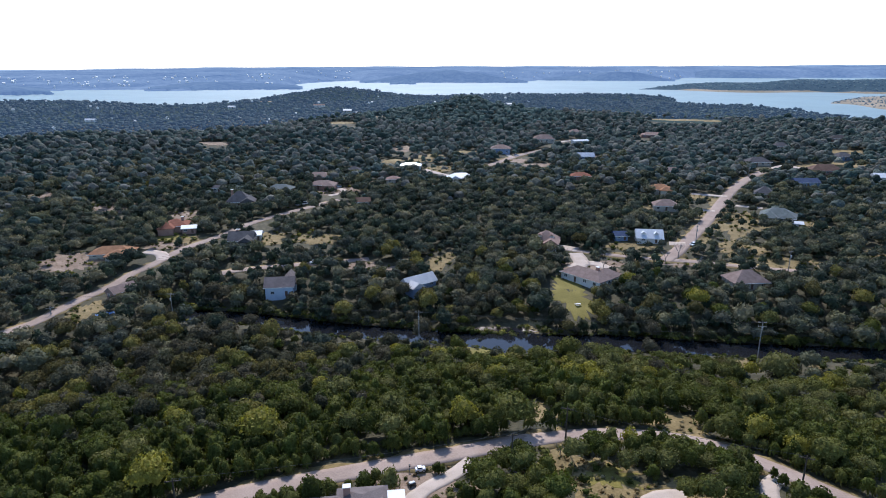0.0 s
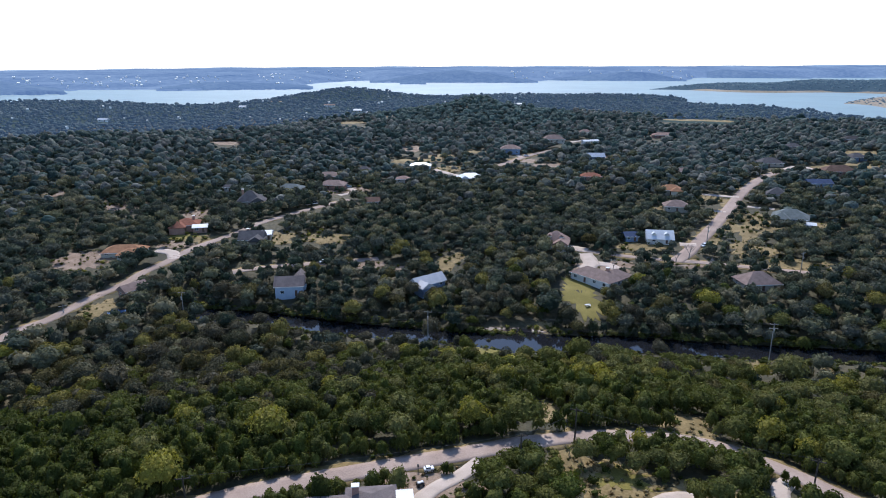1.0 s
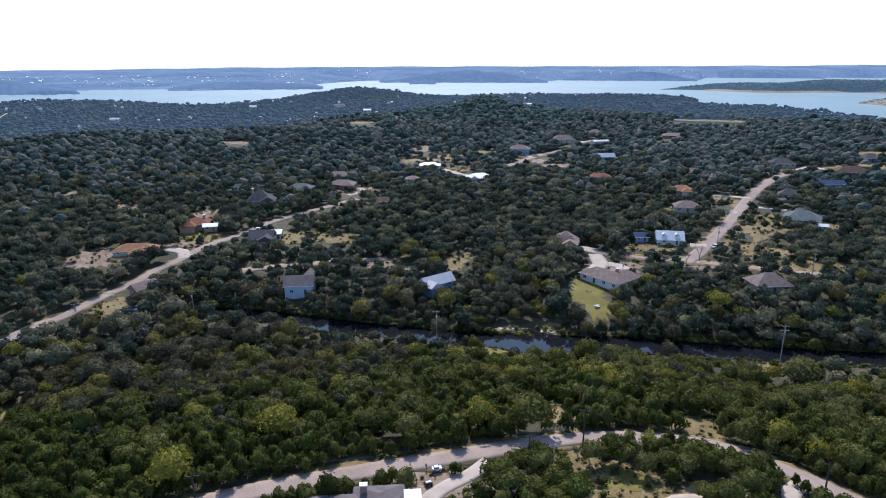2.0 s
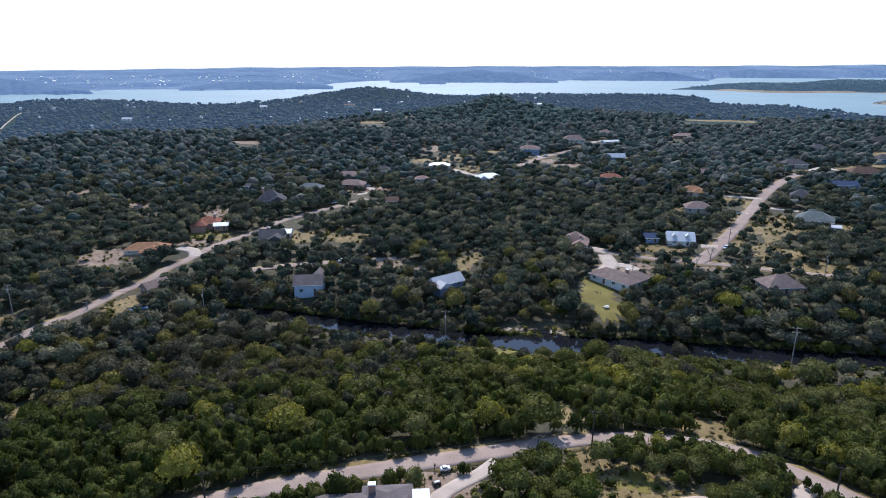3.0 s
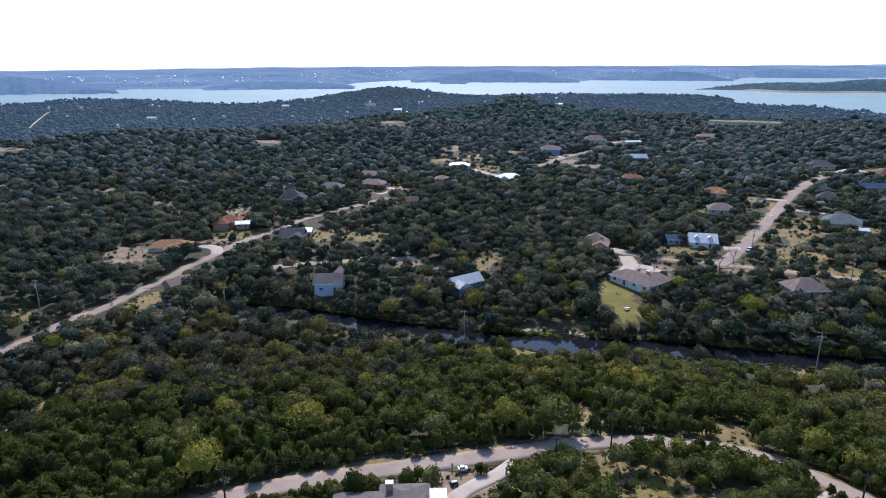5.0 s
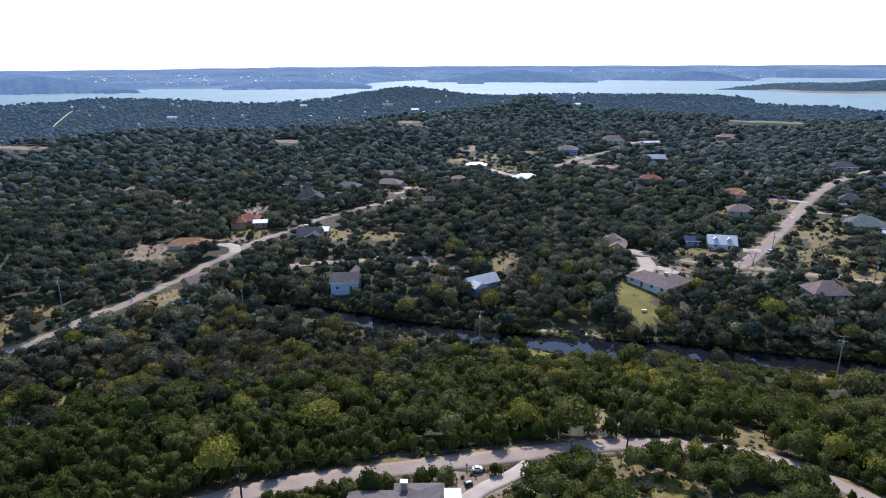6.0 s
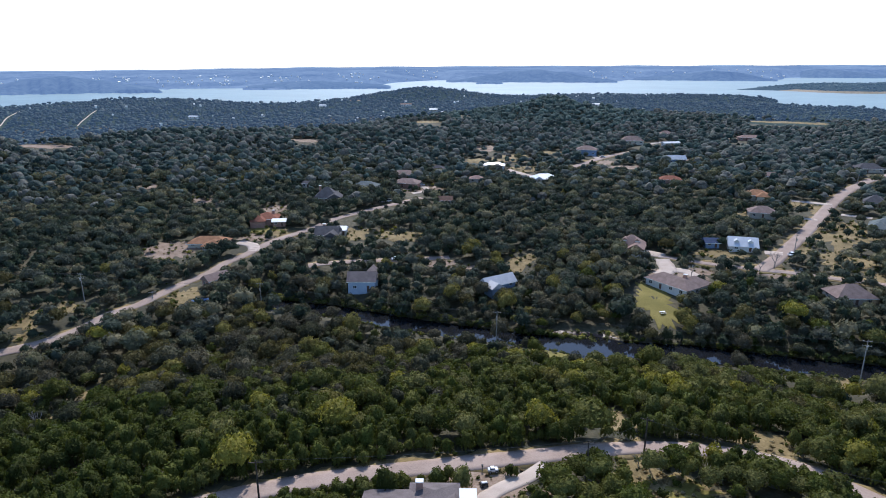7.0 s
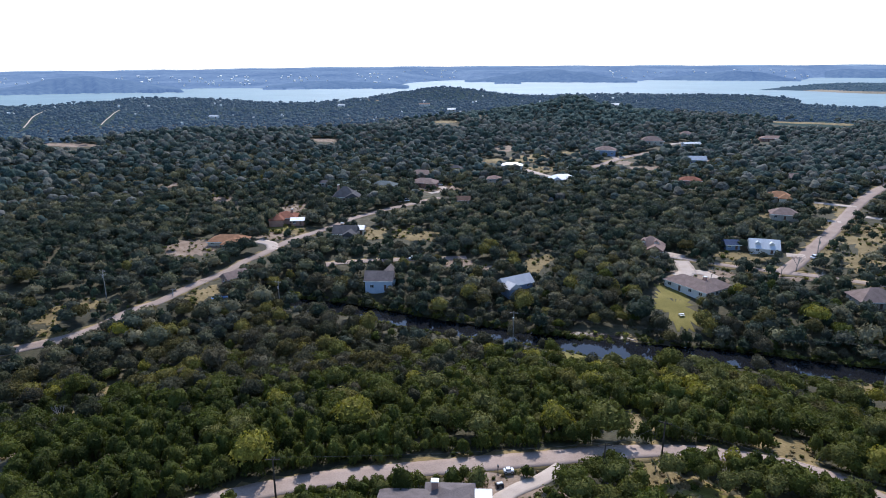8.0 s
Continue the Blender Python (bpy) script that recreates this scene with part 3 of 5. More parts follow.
for k, (cx, cy, a, b, turn, cover, _) in enumerate(CLEARINGS):
    rng = np.random.default_rng(100 + k)
    ang = np.linspace(0, 2 * math.pi, 73)[:-1]
    edge = 1 + sum(rng.uniform(-0.16, 0.16) * np.cos(ang * q + rng.uniform(0, 6)) for q in (2, 3, 5, 8, 13, 19))
    rings = np.array([0.02, 0.3, 0.55, 0.75, 0.9, 1.0, 1.02])
    u, v = np.cos(ang) * a, np.sin(ang) * b
    s, c = math.sin(radians(turn)), math.cos(radians(turn))
    xx = cx + rings[:, None] * edge * (u * c + v * s)
    yy = cy + rings[:, None] * edge * (-u * s + v * c)
    zz = ground_z(xx, yy) + 0.05 + 0.004 * k / 10
    zz[-1] -= 0.4
    i = np.arange(7 * 72).reshape(7, 72)
    j = np.roll(i, -1, 1)
    quads = np.stack([i[:-1], i[1:], j[1:], j[:-1]], -1).reshape(-1, 4)
    material, words, category = COVER[cover]
    tagged(new(category, mesh_of(category, np.stack([xx, yy, zz], -1).reshape(-1, 3), [quads, i[:1]], material, np.ones(len(quads) + 1, bool))),
           words + " among dark trees", category, kind="structure")

# the creek: still water between the banks
cx = np.arange(-122, 244, 3.0)
half = 6.2 + 0.5 * np.sin(cx * 0.13) + 4.2 * np.exp(-((cx - 23) / 10) ** 2)
cy = np.interp(cx, CREEK_X, CREEK_Y)
rows = np.stack([cy - half, cy, cy + half], 1)
i = np.arange(rows.size).reshape(rows.shape)
creek_me = mesh_of("creek_water", np.stack([np.repeat(cx[:, None], 3, 1), rows, np.full(rows.shape, CREEK_Z)], -1).reshape(-1, 3),
                   [np.stack([i[:-1, :-1], i[1:, :-1], i[1:, 1:], i[:-1, 1:]], -1).reshape(-1, 4)], M_POND)
tagged(new("creek_water", creek_me), "still dark creek reflecting trees and sky", "water", kind="structure")


# ---- houses ----
def roof_solid(w, d, base, rise, kind, over=0.6, thick=0.22):
    """A gable or hip roof over a rectangle w by d (ridge along x), with overhang and thickness."""
    bm = bmesh.new()
    a, b = w / 2 + over, d / 2 + over
    run = a - b if kind == "hip" else a
    run = max(run, 0.4)
    drop = rise * over / (d / 2)
    low = [bm.verts.new((sx * a, sy * b, base - drop)) for sx, sy in ((-1, -1), (1, -1), (1, 1), (-1, 1))]
    eave = [bm.verts.new((v.co.x, v.co.y, v.co.z + thick)) for v in low]
    r = [bm.verts.new((sx * run, 0, base + rise + thick)) for sx in (-1, 1)]
    bm.faces.new(low)
    for i in range(4):
        bm.faces.new((low[i], low[(i + 1) % 4], eave[(i + 1) % 4], eave[i]))
    bm.faces.new((eave[0], eave[1], r[1], r[0]))
    bm.faces.new((eave[2], eave[3], r[0], r[1]))
    bm.faces.new((eave[1], eave[2], r[1]))
    bm.faces.new((eave[3], eave[0], r[0]))
    return bm


def moved(bm, x, y, turn=0.0, z=0.0):
    bmesh.ops.transform(bm, matrix=pose(x, y, z, 0, 0, turn), verts=bm.verts)
    return bm


def wall_solid(w, d, h, rise, kind):
    bm = box(-w / 2, w / 2, -d / 2, d / 2, -1.6, h)
    if kind == "gable":
        for sx in (-1, 1):
            x0, x1 = sx * w / 2, sx * (w / 2 - 0.2)
            va = [bm.verts.new((x, y, z)) for x in (x0, x1) for y, z in ((-d / 2, h), (d / 2, h), (0, h + rise))]
            bm.faces.new(va[:3]), bm.faces.new(va[3:])
            for i in range(3):
                bm.faces.new((va[i], va[(i + 1) % 3], va[3 + (i + 1) % 3], va[3 + i]))
    return bm


def add_window(parent, x, y, z, turn, w, h):
    """A glazed window in its frame, set into the face of the wall."""
    frame_bm = bmesh.new()
    t = 0.09
    for a in ((-w / 2, w / 2, -h / 2, -h / 2 + t), (-w / 2, w / 2, h / 2 - t, h / 2), (-w / 2, -w / 2 + t, -h / 2, h / 2), (w / 2 - t, w / 2, -h / 2, h / 2), (-t / 2, t / 2, -h / 2, h / 2)):
        add_box(frame_bm, a[0], a[1], -0.08, 0.06, a[2], a[3])
    ob = part("window", moved(frame_bm, x, y, turn, z), M_TRIM, parent, "white window frame")
    part("pane", moved(box(-w / 2 + 0.05, w / 2 - 0.05, -0.02, 0.03, -h / 2 + 0.05, h / 2 - 0.05), x, y, turn, z), M_GLASS, ob, "dark window glass")


def seams(w, d, base, rise, over=0.6, thick=0.22):
    """Standing ribs on both slopes of a metal gable roof."""
    bm = bmesh.new()
    n = int(w / 0.9)
    for k in range(n + 1):
        x = -w / 2 + k * w / n
        for s in (-1, 1):
            p = Vector((x, s * (d / 2 + over), base - rise * over / (d / 2) + thick + 0.03))
            tube(bm, p, Vector((x, 0, base + rise + thick + 0.03)), 0.05, 0.05, 4)
    return bm


def house(x, y, turn, w, d, h=2.9, roof="grey", wall="cream", kind="hip", rise=None, wing=None, chimney=None, label="", garage=True, dormers=0):
    """A detached house. wing: (offset x, offset y, width, depth, kind), its ridge across the main one."""
    z = sum(gz(x + a, y + b) for a in (-w / 2, w / 2) for b in (-d / 2, d / 2)) / 4 + 0.3
    ob = thing("house", x, y, z, turn, label, "house", "houses among the trees")
    rise = rise or d * 0.28
    part("wall", wall_solid(w, d, h, rise, kind), WALL[wall], ob)
    top = part("roof", roof_solid(w, d, h, rise, kind), ROOF[roof], ob)
    if roof in ("white", "blue") and kind == "gable":
        part("seam", seams(w, d, h, rise), ROOF[roof], top)
    if wing:
        ox, oy, ww, wd, wk, *low = wing
        r2 = min(ww, wd) * (low[0] if low else 0.3)
        part("wall", moved(wall_solid(wd, ww, h, r2, wk), ox, oy, 90), WALL[wall], ob)
        part("roof", moved(roof_solid(wd, ww, h, r2, wk), ox, oy, 90, 0.03), ROOF[roof], ob)
    for row in range(2 if h > 4.5 else 1):
        zz = 1.5 + row * 2.8
        for k in range(max(2, int(w / 4))):
            xx = -w / 2 + (k + 0.5) * w / max(2, int(w / 4))
            for s in (-1, 1):
                if wing and abs(xx - wing[0]) < wing[2] / 2 + 0.8 and s * wing[1] > 0:
                    continue
                if s < 0 and k == 1 and row == 0:
                    continue
                add_window(ob, xx, s * d / 2, zz, 0 if s > 0 else 180, 1.5, 1.3)
        for s in (-1, 1):
            add_window(ob, s * w / 2, d * 0.2, zz, 90 * -s, 1.3, 1.3)
    kx = -w / 2 + 1.5 * w / max(2, int(w / 4))
    door = part("door", box(kx - 0.5, kx + 0.5, -d / 2 - 0.06, -d / 2 + 0.05, -0.1, 2.05), ROOF["brown"], ob, "brown front door")
    part("handle", box(kx + 0.34, kx + 0.4, -d / 2 - 0.12, -d / 2 - 0.06, 0.95, 1.1), M_METAL, door, "metal handle")
    part("fascia", box(-w / 2 - 0.62, w / 2 + 0.62, -d / 2 - 0.66, -d / 2 - 0.61, h - rise * 0.6 / (d / 2) - 0.05, h - rise * 0.6 / (d / 2) + 0.2), M_TRIM, ob, "white fascia board")
    if chimney:
        cx, cy = chimney
        stack = part("chimney", box(cx - 0.6, cx + 0.6, cy - 0.45, cy + 0.45, h, h + rise + 0.8, bevel=0.04), WALL["brick"], ob, "brick chimney")
        # White trim on the cap stands in for sun glare on the chimney top.
        part("cap", box(cx - 0.72, cx + 0.72, cy - 0.57, cy + 0.57, h + rise + 0.8, h + rise + 0.95), M_TRIM, stack, "metal cap, white for the sun's glare")
    for k in range(dormers):
        dx = -w / 4 + k * w / 2 / max(1, dormers - 1) if dormers > 1 else 0
        dorm = part("dormer", moved(wall_solid(2.6, 1.8, h + rise * 0.62, 0.7, "gable"), dx, -d * 0.2, 90), WALL[wall], ob)
        part("roof", moved(roof_solid(2.8, 1.8, h + rise * 0.62, 0.7, "gable", 0.2, 0.12), dx, -d * 0.2, 90), ROOF[roof], dorm)
    HOUSE_SPOTS.append((x, y, max(w, d) / 2 + (2 if h < 4.5 else 3)))
    return ob


HOUSE_SPOTS = []
house(-144.4, 266.4, 8, 17.0, 9, 2.0, "orange", "cream", "hip", 2.2, wing=(4, -5, 9, 8, "hip", 0.22), label="low house with a terracotta hip roof and cream walls")
house(-132.3, 305.6, 15, 11.1, 10, 2.8, "red", "brick", "hip", 2.4, wing=(-4, -5, 7, 8, "hip"), chimney=(3, 1), label="rambling house with a red tiled roof behind trees")
house(-124.5, 301.8, 15, 6.2, 5, 2.4, "white", "brick", "gable", 0.9, label="low outbuilding with a white roof beside the red house")
house(-93.7, 285.5, 5, 10.7, 9, 3.0, "grey", "stone", "gable", 3.0, wing=(3, -4, 6, 8, "gable"), chimney=(-2, 1), label="stone house with a grey shingle gable roof and chimney")
house(-88.8, 292.8, 5, 4.3, 6, 2.6, "white", "cream", "gable", 1.2, label="garage with a bright white metal roof")
house(-121.4, 225.6, 58, 9.0, 5.2, 2.9, "tan", "brick", "gable", 1.7, label="roadside building with a pinkish brown gable roof")
house(-64.0, 235.5, 8, 10.6, 8.4, 3.9, "warm_grey", "pale_blue", "gable", 2.6, wing=(3.6, 4.6, 5, 9, "gable", 0.5), label="two-storey pale blue house with a grey shingle gable roof")
house(-9.8, 240.0, 40, 13.5, 5.6, 2.6, "pale", "blue", "gable", 2.4, wing=(-4.6, -2.6, 5, 7, "gable"), label="house with a white metal gable roof and blue-grey walls")
house(48.3, 285.4, -16, 11.0, 10, 3.2, "pink", "white", "hip", 4.0, wing=(3, -4, 6, 8, "gable"), dormers=2, label="tall pink-shingled house with a white garage gable")
house(58.2, 243.0, -50, 19.0, 9, 2.8, "tan", "white", "hip", 2.4, wing=(4.8, 5.0, 9, 11, "hip", 0.27), chimney=(3.2, 2.6), label="long ranch house with a pinkish tan shingle roof by a lawn")
house(97.6, 290.5, -8, 11.6, 8.4, 2.3, "white", "white", "gable", 3.0, dormers=2, label="house with a bright white metal roof and two dormers")
house(85.0, 294.5, 5, 6.0, 6, 2.2, "slate", "blue", "gable", 1.4, label="small shed with a dark slate-blue roof under trees")
house(123.6, 345.0, -10, 12.9, 9, 2.8, "tan", "cream", "hip", 2.6, label="small house with a grey-brown hip roof")
house(131.6, 379.3, -14, 12.7, 9, 2.8, "orange", "cream", "hip", 2.4, wing=(3, -4, 6, 7, "hip"), label="house with an orange tiled roof behind trees")
house(174.3, 321.3, -30, 16.5, 12, 2.8, "green", "stone", "hip", 3.6, wing=(-4, -5, 8, 9, "hip"), label="big house with a grey-green hip roof")
house(177.4, 308.7, -20, 5.0, 4, 2.2, "white", "white", "gable", 0.7, label="small white metal shed beside a house")
house(118.8, 235.8, 6, 13.7, 10, 2.8, "tan", "stone", "hip", 3.4, label="house with a weathered brown-grey hip roof in the woods")
house(190.1, 369.4, -25, 10.0, 9, 3.0, "grey", "stone", "hip", 3.4, label="small house with a steep grey roof")
house(229.0, 396.7, 0, 14.5, 8, 2.6, "slate", "blue", "gable", 2.0, label="house with a dark slate-blue roof among dark trees")
house(264.1, 436.3, -10, 20.9, 11, 2.8, "brown", "brick", "hip", 3.4, label="large house with a dark red-brown hip roof")
house(285.6, 408.0, -10, 11.8, 9, 2.8, "white", "white", "gable", 2.0, label="house with a white roof at the wood's edge")
house(308.4, 490.6, 10, 12.8, 9, 2.8, "grey", "blue", "hip", 2.6, label="grey-roofed house far up the slope")
house(358.6, 580.7, 0, 15.9, 9, 2.8, "dark", "brick", "hip", 2.6, label="dark-roofed house far up the slope")
house(234.0, 471.6, 0, 16.8, 10, 2.8, "grey", "stone", "hip", 3.0, label="grey-roofed house near the top of the straight road")
house(11.9, 426.8, 10, 16.7, 10, 2.8, "white", "stone", "hip", 2.6, wing=(-5, -4, 6, 7, "gable"), label="house with a white metal hip roof and stone walls")
house(-24.2, 475.4, 0, 15.1, 8, 2.6, "white", "white", "hip", 1.6, label="white-roofed house on the wooded slope")
house(-33.6, 425.7, 0, 8.8, 7, 2.6, "pink", "cream", "hip", 1.6, label="small house with a pale pink roof")
house(-84.3, 430.8, -5, 16.7, 10, 2.7, "tan", "brick", "hip", 2.2, label="house with a brown-grey hip roof on the slope")
house(-76.9, 402.7, -5, 16.2, 10, 2.7, "tan", "brick", "hip", 2.2, wing=(5, -4, 7, 7, "hip", 0.22), label="low house with a pinkish brown hip roof and pale drive")
house(-114.9, 352.2, 10, 13.1, 11, 3.2, "grey", "stone", "hip", 4.8, wing=(5, -3, 7, 9, "gable"), chimney=(-4, 1), label="house with a steep slate-grey hip roof and chimney")
house(-100.3, 387.2, -8, 15.0, 9, 2.7, "green", "stone", "hip", 2.2, label="house with a grey-green hip roof between trees")
house(-64.2, 457.0, 0, 9.6, 8, 2.7, "grey", "cream", "hip", 2.4, label="small grey-roofed house high on the slope")
house(-46.4, 360.5, 8, 7.8, 7, 2.6, "brown", "cream", "gable", 1.8, label="small house with a brown gable roof in the trees")
house(-137.8, 383.5, 0, 4.7, 5, 2.4, "grey", "cream", "gable", 1.2, label="little grey shed in the woods")
house(48.3, 532.8, -5, 15.7, 11, 4.2, "tan", "blue", "hip", 2.6, label="blue house with a tan hip roof below the hill")
house(93.6, 595.2, 0, 19.3, 11, 3.2, "tan", "cream", "hip", 3.4, label="tan-roofed house below the hill")
house(133.5, 647.4, 0, 11.8, 9, 3.0, "tan", "cream", "hip", 2.4, label="small tan-roofed house on the wooded rise")
house(126.0, 588.2, 20, 15.4, 5, 2.6, "white", "white", "gable", 0.9, label="long low building with a white roof")
house(111.1, 495.2, 0, 12.5, 9, 3.2, "blue", "blue", "gable", 2.2, label="blue-grey house in a hollow of the woods")
house(91.7, 420.1, 0, 12.8, 8, 2.6, "red", "brick", "hip", 1.8, label="house with a dull red roof in the woods")
house(208.7, 637.7, -5, 21.2, 9, 2.8, "pink", "brick", "hip", 2.0, label="large house with a pinkish red roof far off")
house(155.7, 433.4, 10, 8.4, 7, 2.6, "tan", "cream", "gable", 1.8, label="small tan-roofed house beside a clearing")
house(289.4, 547.8, 10, 12.7, 8, 2.6, "grey", "stone", "hip", 2.4, label="grey-roofed house under the trees of the rise")
house(101.2, 1001.4, 0, 18.6, 5, 2.2, "white", "white", "gable", 1.4, label="long white-roofed building on the wooded plain")
house(-42.1, 948.1, 0, 9.8, 5, 2.2, "white", "white", "gable", 1.6, label="white-roofed house on the wooded plain")
house(-313.7, 962.2, 0, 9.7, 5, 2.2, "white", "white", "gable", 1.6, label="far white-roofed house on the wooded plain")
house(-418.7, 765.5, 0, 11.3, 5, 2.2, "white", "white", "gable", 1.4, label="long pale house on the wooded plain")
house(-189.4, 992.6, 10, 16.2, 8, 2.6, "tan", "white", "gable", 1.6, label="pale house below the wooded knoll")
house(-135.9, 921.0, 0, 10.5, 5, 2.2, "white", "cream", "gable", 1.6, label="white-roofed house below the wooded knoll")
# the house under the camera
near_house = house(-18, 89.6, 7, 15, 11, 2.6, roof="warm_grey", wall="white", kind="gable", rise=1.5, wing=(4.5, 1.5, 8, 12, "hip", 0.2), chimney=(1.8, 5.4),
                   label="low white house with a grey shingle roof and chimney")
part("porch_roof", box(8.8, 12.0, -3.5, 6.4, 2.5, 2.7), M_TRIM, near_house, "white flat porch roof")
for px, py in ((11.6, -3.0), (11.6, 5.9), (9.2, 5.9)):
    part("porch_post", box(px - 0.08, px + 0.08, py - 0.08, py + 0.08, -0.8, 2.5), M_TRIM, near_house)


# ---- poles and wires ----
def utility_pole(x, y, height, turn, arms=1, label="weathered timber utility pole with a crossarm", wood=M_WOOD):
    ob = thing("utility_pole", x, y, gz(x, y) - 0.3, turn, label, "utility pole", "poles of the power line")
    part("pole", tube(bmesh.new(), (0, 0, 0), (0, 0, height), 0.19, 0.12, 10), wood, ob)
    for k in range(arms):
        z = height - 0.5 - 1.4 * k
        arm = part("crossarm", box(-1.3, 1.3, -0.07, 0.07, z - 0.08, z + 0.08, bevel=0.01), wood, ob)
        for dx in (-1.15, 0.4, 1.15):
            ins = tube(bmesh.new(), (dx, 0, z + 0.08), (dx, 0, z + 0.34), 0.07, 0.05, 8)
            part("insulator", ins, M_METAL if wood is M_WOOD else M_WIRE, arm, "grey insulator" if wood is M_WOOD else "dark insulator")
    if wood is M_WOOD:
        can = tube(bmesh.new(), (0, -0.36, height - 2.9), (0, -0.36, height - 1.9), 0.25, 0.25, 12)
        part("transformer", can, M_METAL, ob, "grey can transformer")
    return ob


def wire(p, q, sag):
    cu = bpy.data.curves.new("wire", "CURVE")
    cu.dimensions, cu.bevel_depth, cu.bevel_resolution = "3D", 0.022, 1
    sp = cu.splines.new("POLY")
    n = 18
    sp.points.add(n)
    for k in range(n + 1):
        u = k / n
        c = Vector(p).lerp(Vector(q), u)
        sp.points[k].co = (c.x, c.y, c.z - sag * 4 * u * (1 - u), 1)
    cu.materials.append(M_WIRE)
    return tagged(new("power_wire", cu), "thin dark power wire strung between poles", "wire", "wires of the power line")


LINE = [(-250, 186), (-160, 200), (-96, 210), (-8, 196), (99, 182), (200, 166)]
for k, (x, y) in enumerate(LINE):
    utility_pole(x, y, (13, 11.5, 12, 12, 14.5, 13)[k], -8, 2 if k in (1, 4) else 1)
for (a, b), ha, hb in zip(zip(LINE, LINE[1:]), (13, 11.5, 12, 12, 14.5), (11.5, 12, 12, 14.5, 13)):
    for off, down in ((-1.1, 0.3), (1.1, 0.3), (0, 3.4)):
        wire((a[0], a[1] + off * 0.3, gz(*a) + ha - 0.3 - down), (b[0], b[1] + off * 0.3, gz(*b) + hb - 0.3 - down), 1.5)
NEAR_LINE = [(-46, 92.6), (13.4, 106.8), (25.7, 116.3), (66.7, 100.8)]
for k, (x, y) in enumerate(NEAR_LINE):
    utility_pole(x, y, (9, 9, 9.5, 9)[k], (12, 12, -20, -25)[k], 1, "dark tarred timber utility pole beside the road", M_DARK_WOOD)
for a, b in zip(NEAR_LINE, NEAR_LINE[1:]):
    wire((*a, gz(*a) + 8.7), (*b, gz(*b) + 8.7), 0.7)
for x, y, h in ((118, 285, 9), (141, 246, 10), (206, 424, 9), (-138, 208, 3.2)):
    utility_pole(x, y, h, 30, 1, "slim timber pole beside a lane")


# ---- vehicles and yard things ----
def car(x, y, turn, paint, label, tall=1.5, length=4.6, wide=1.0):
    ob = thing("car", x, y, gz(x, y) + 0.16, turn, label, "car")
    a = length / 2
    body = box(-a, a, -0.9, 0.9, 0.32, 0.92, bevel=0.14)
    body_ob = part("body", body, paint, ob)
    cab = bmesh.new()
    add_box(cab, -a * 0.62, a * 0.38, -0.78, 0.78, 0.9, tall)
    for v in cab.verts:
        if v.co.z > 1.2:
            v.co.x *= 0.8
            v.co.y *= 0.86
    part("glasshouse", cab, M_GLASS, body_ob, "dark car windows")
    part("roof", box(-a * 0.5, a * 0.3, -0.68, 0.68, tall - 0.01, tall + 0.05, bevel=0.02), paint, body_ob)
    for sx in (-0.62, 0.62):
        for sy in (-0.82, 0.82):
            wheel = part("wheel", tube(bmesh.new(), (a * sx, sy - 0.1, 0.33), (a * sx, sy + 0.1, 0.33), 0.33, 0.33, 16), M_DARK, ob, "black tyre")
            part("rim", tube(bmesh.new(), (a * sx, sy - 0.11, 0.33), (a * sx, sy + 0.11, 0.33), 0.19, 0.19, 12), M_METAL, wheel)
    ob.scale = (1, wide, 1)
    return ob


P_WHITE = noise_mat("car_paint_white", [(0.7, 0.7, 0.7), (0.78, 0.78, 0.78)], 1, 8, rough=0.25)
P_BLACK = noise_mat("car_paint_black", [(0.02, 0.02, 0.025), (0.035, 0.035, 0.04)], 1, 8, rough=0.25)
P_SILVER = noise_mat("car_paint_silver", [(0.4, 0.42, 0.44), (0.5, 0.52, 0.54)], 1, 8, rough=0.25, metal=0.5)
P_BLUE = noise_mat("tarpaulin_blue", [(0.06, 0.13, 0.28), (0.12, 0.22, 0.42)], 0.6, 4, rough=0.5)
car(-4.4, 106.9, 14, P_WHITE, "small white utility cart at the road's edge", 1.15, 2.0, 0.6)
car(-15.4, 103.9, 14, P_BLACK, "small black cart beside the road under bushes", 1.15, 2.0, 0.6)
car(-79, 357, 40, P_WHITE, "white pickup parked by the lane", 1.8, 5.2)
car(-82, 354, 40, P_SILVER, "silver car parked by the lane")
car(-68, 406, 10, P_WHITE, "white car on a pale drive")
car(-55.5, 262.9, 16, P_WHITE, "white car on the shaded lane in the woods")
car(60, 520, 0, P_WHITE, "white car on the drive below the hill")
car(116, 282, 40, P_WHITE, "white car beside the straight road")
car(-119, 208, 30, P_BLUE, "low boat under a bright blue cover", 1.2, 6.0)


def garden_cart(x, y):
    ob = thing("garden_cart", x, y, gz(x, y) + 0.1, 25, "small dark garden cart with a pale load on bare soil", "cart")
    part("tray", box(-0.7, 0.7, -0.45, 0.45, 0.35, 0.75, bevel=0.05), M_DARK, ob)
    part("load", box(-0.55, 0.55, -0.35, 0.2, 0.72, 0.95, bevel=0.08), M_TRIM, ob, "pale load")
    for sx in (-0.5, 0.5):
        for sy in (-0.5, 0.5):
            part("wheel", tube(bmesh.new(), (sx, sy - 0.06, 0.2), (sx, sy + 0.06, 0.2), 0.22, 0.22, 12), M_DARK, ob)
    return ob


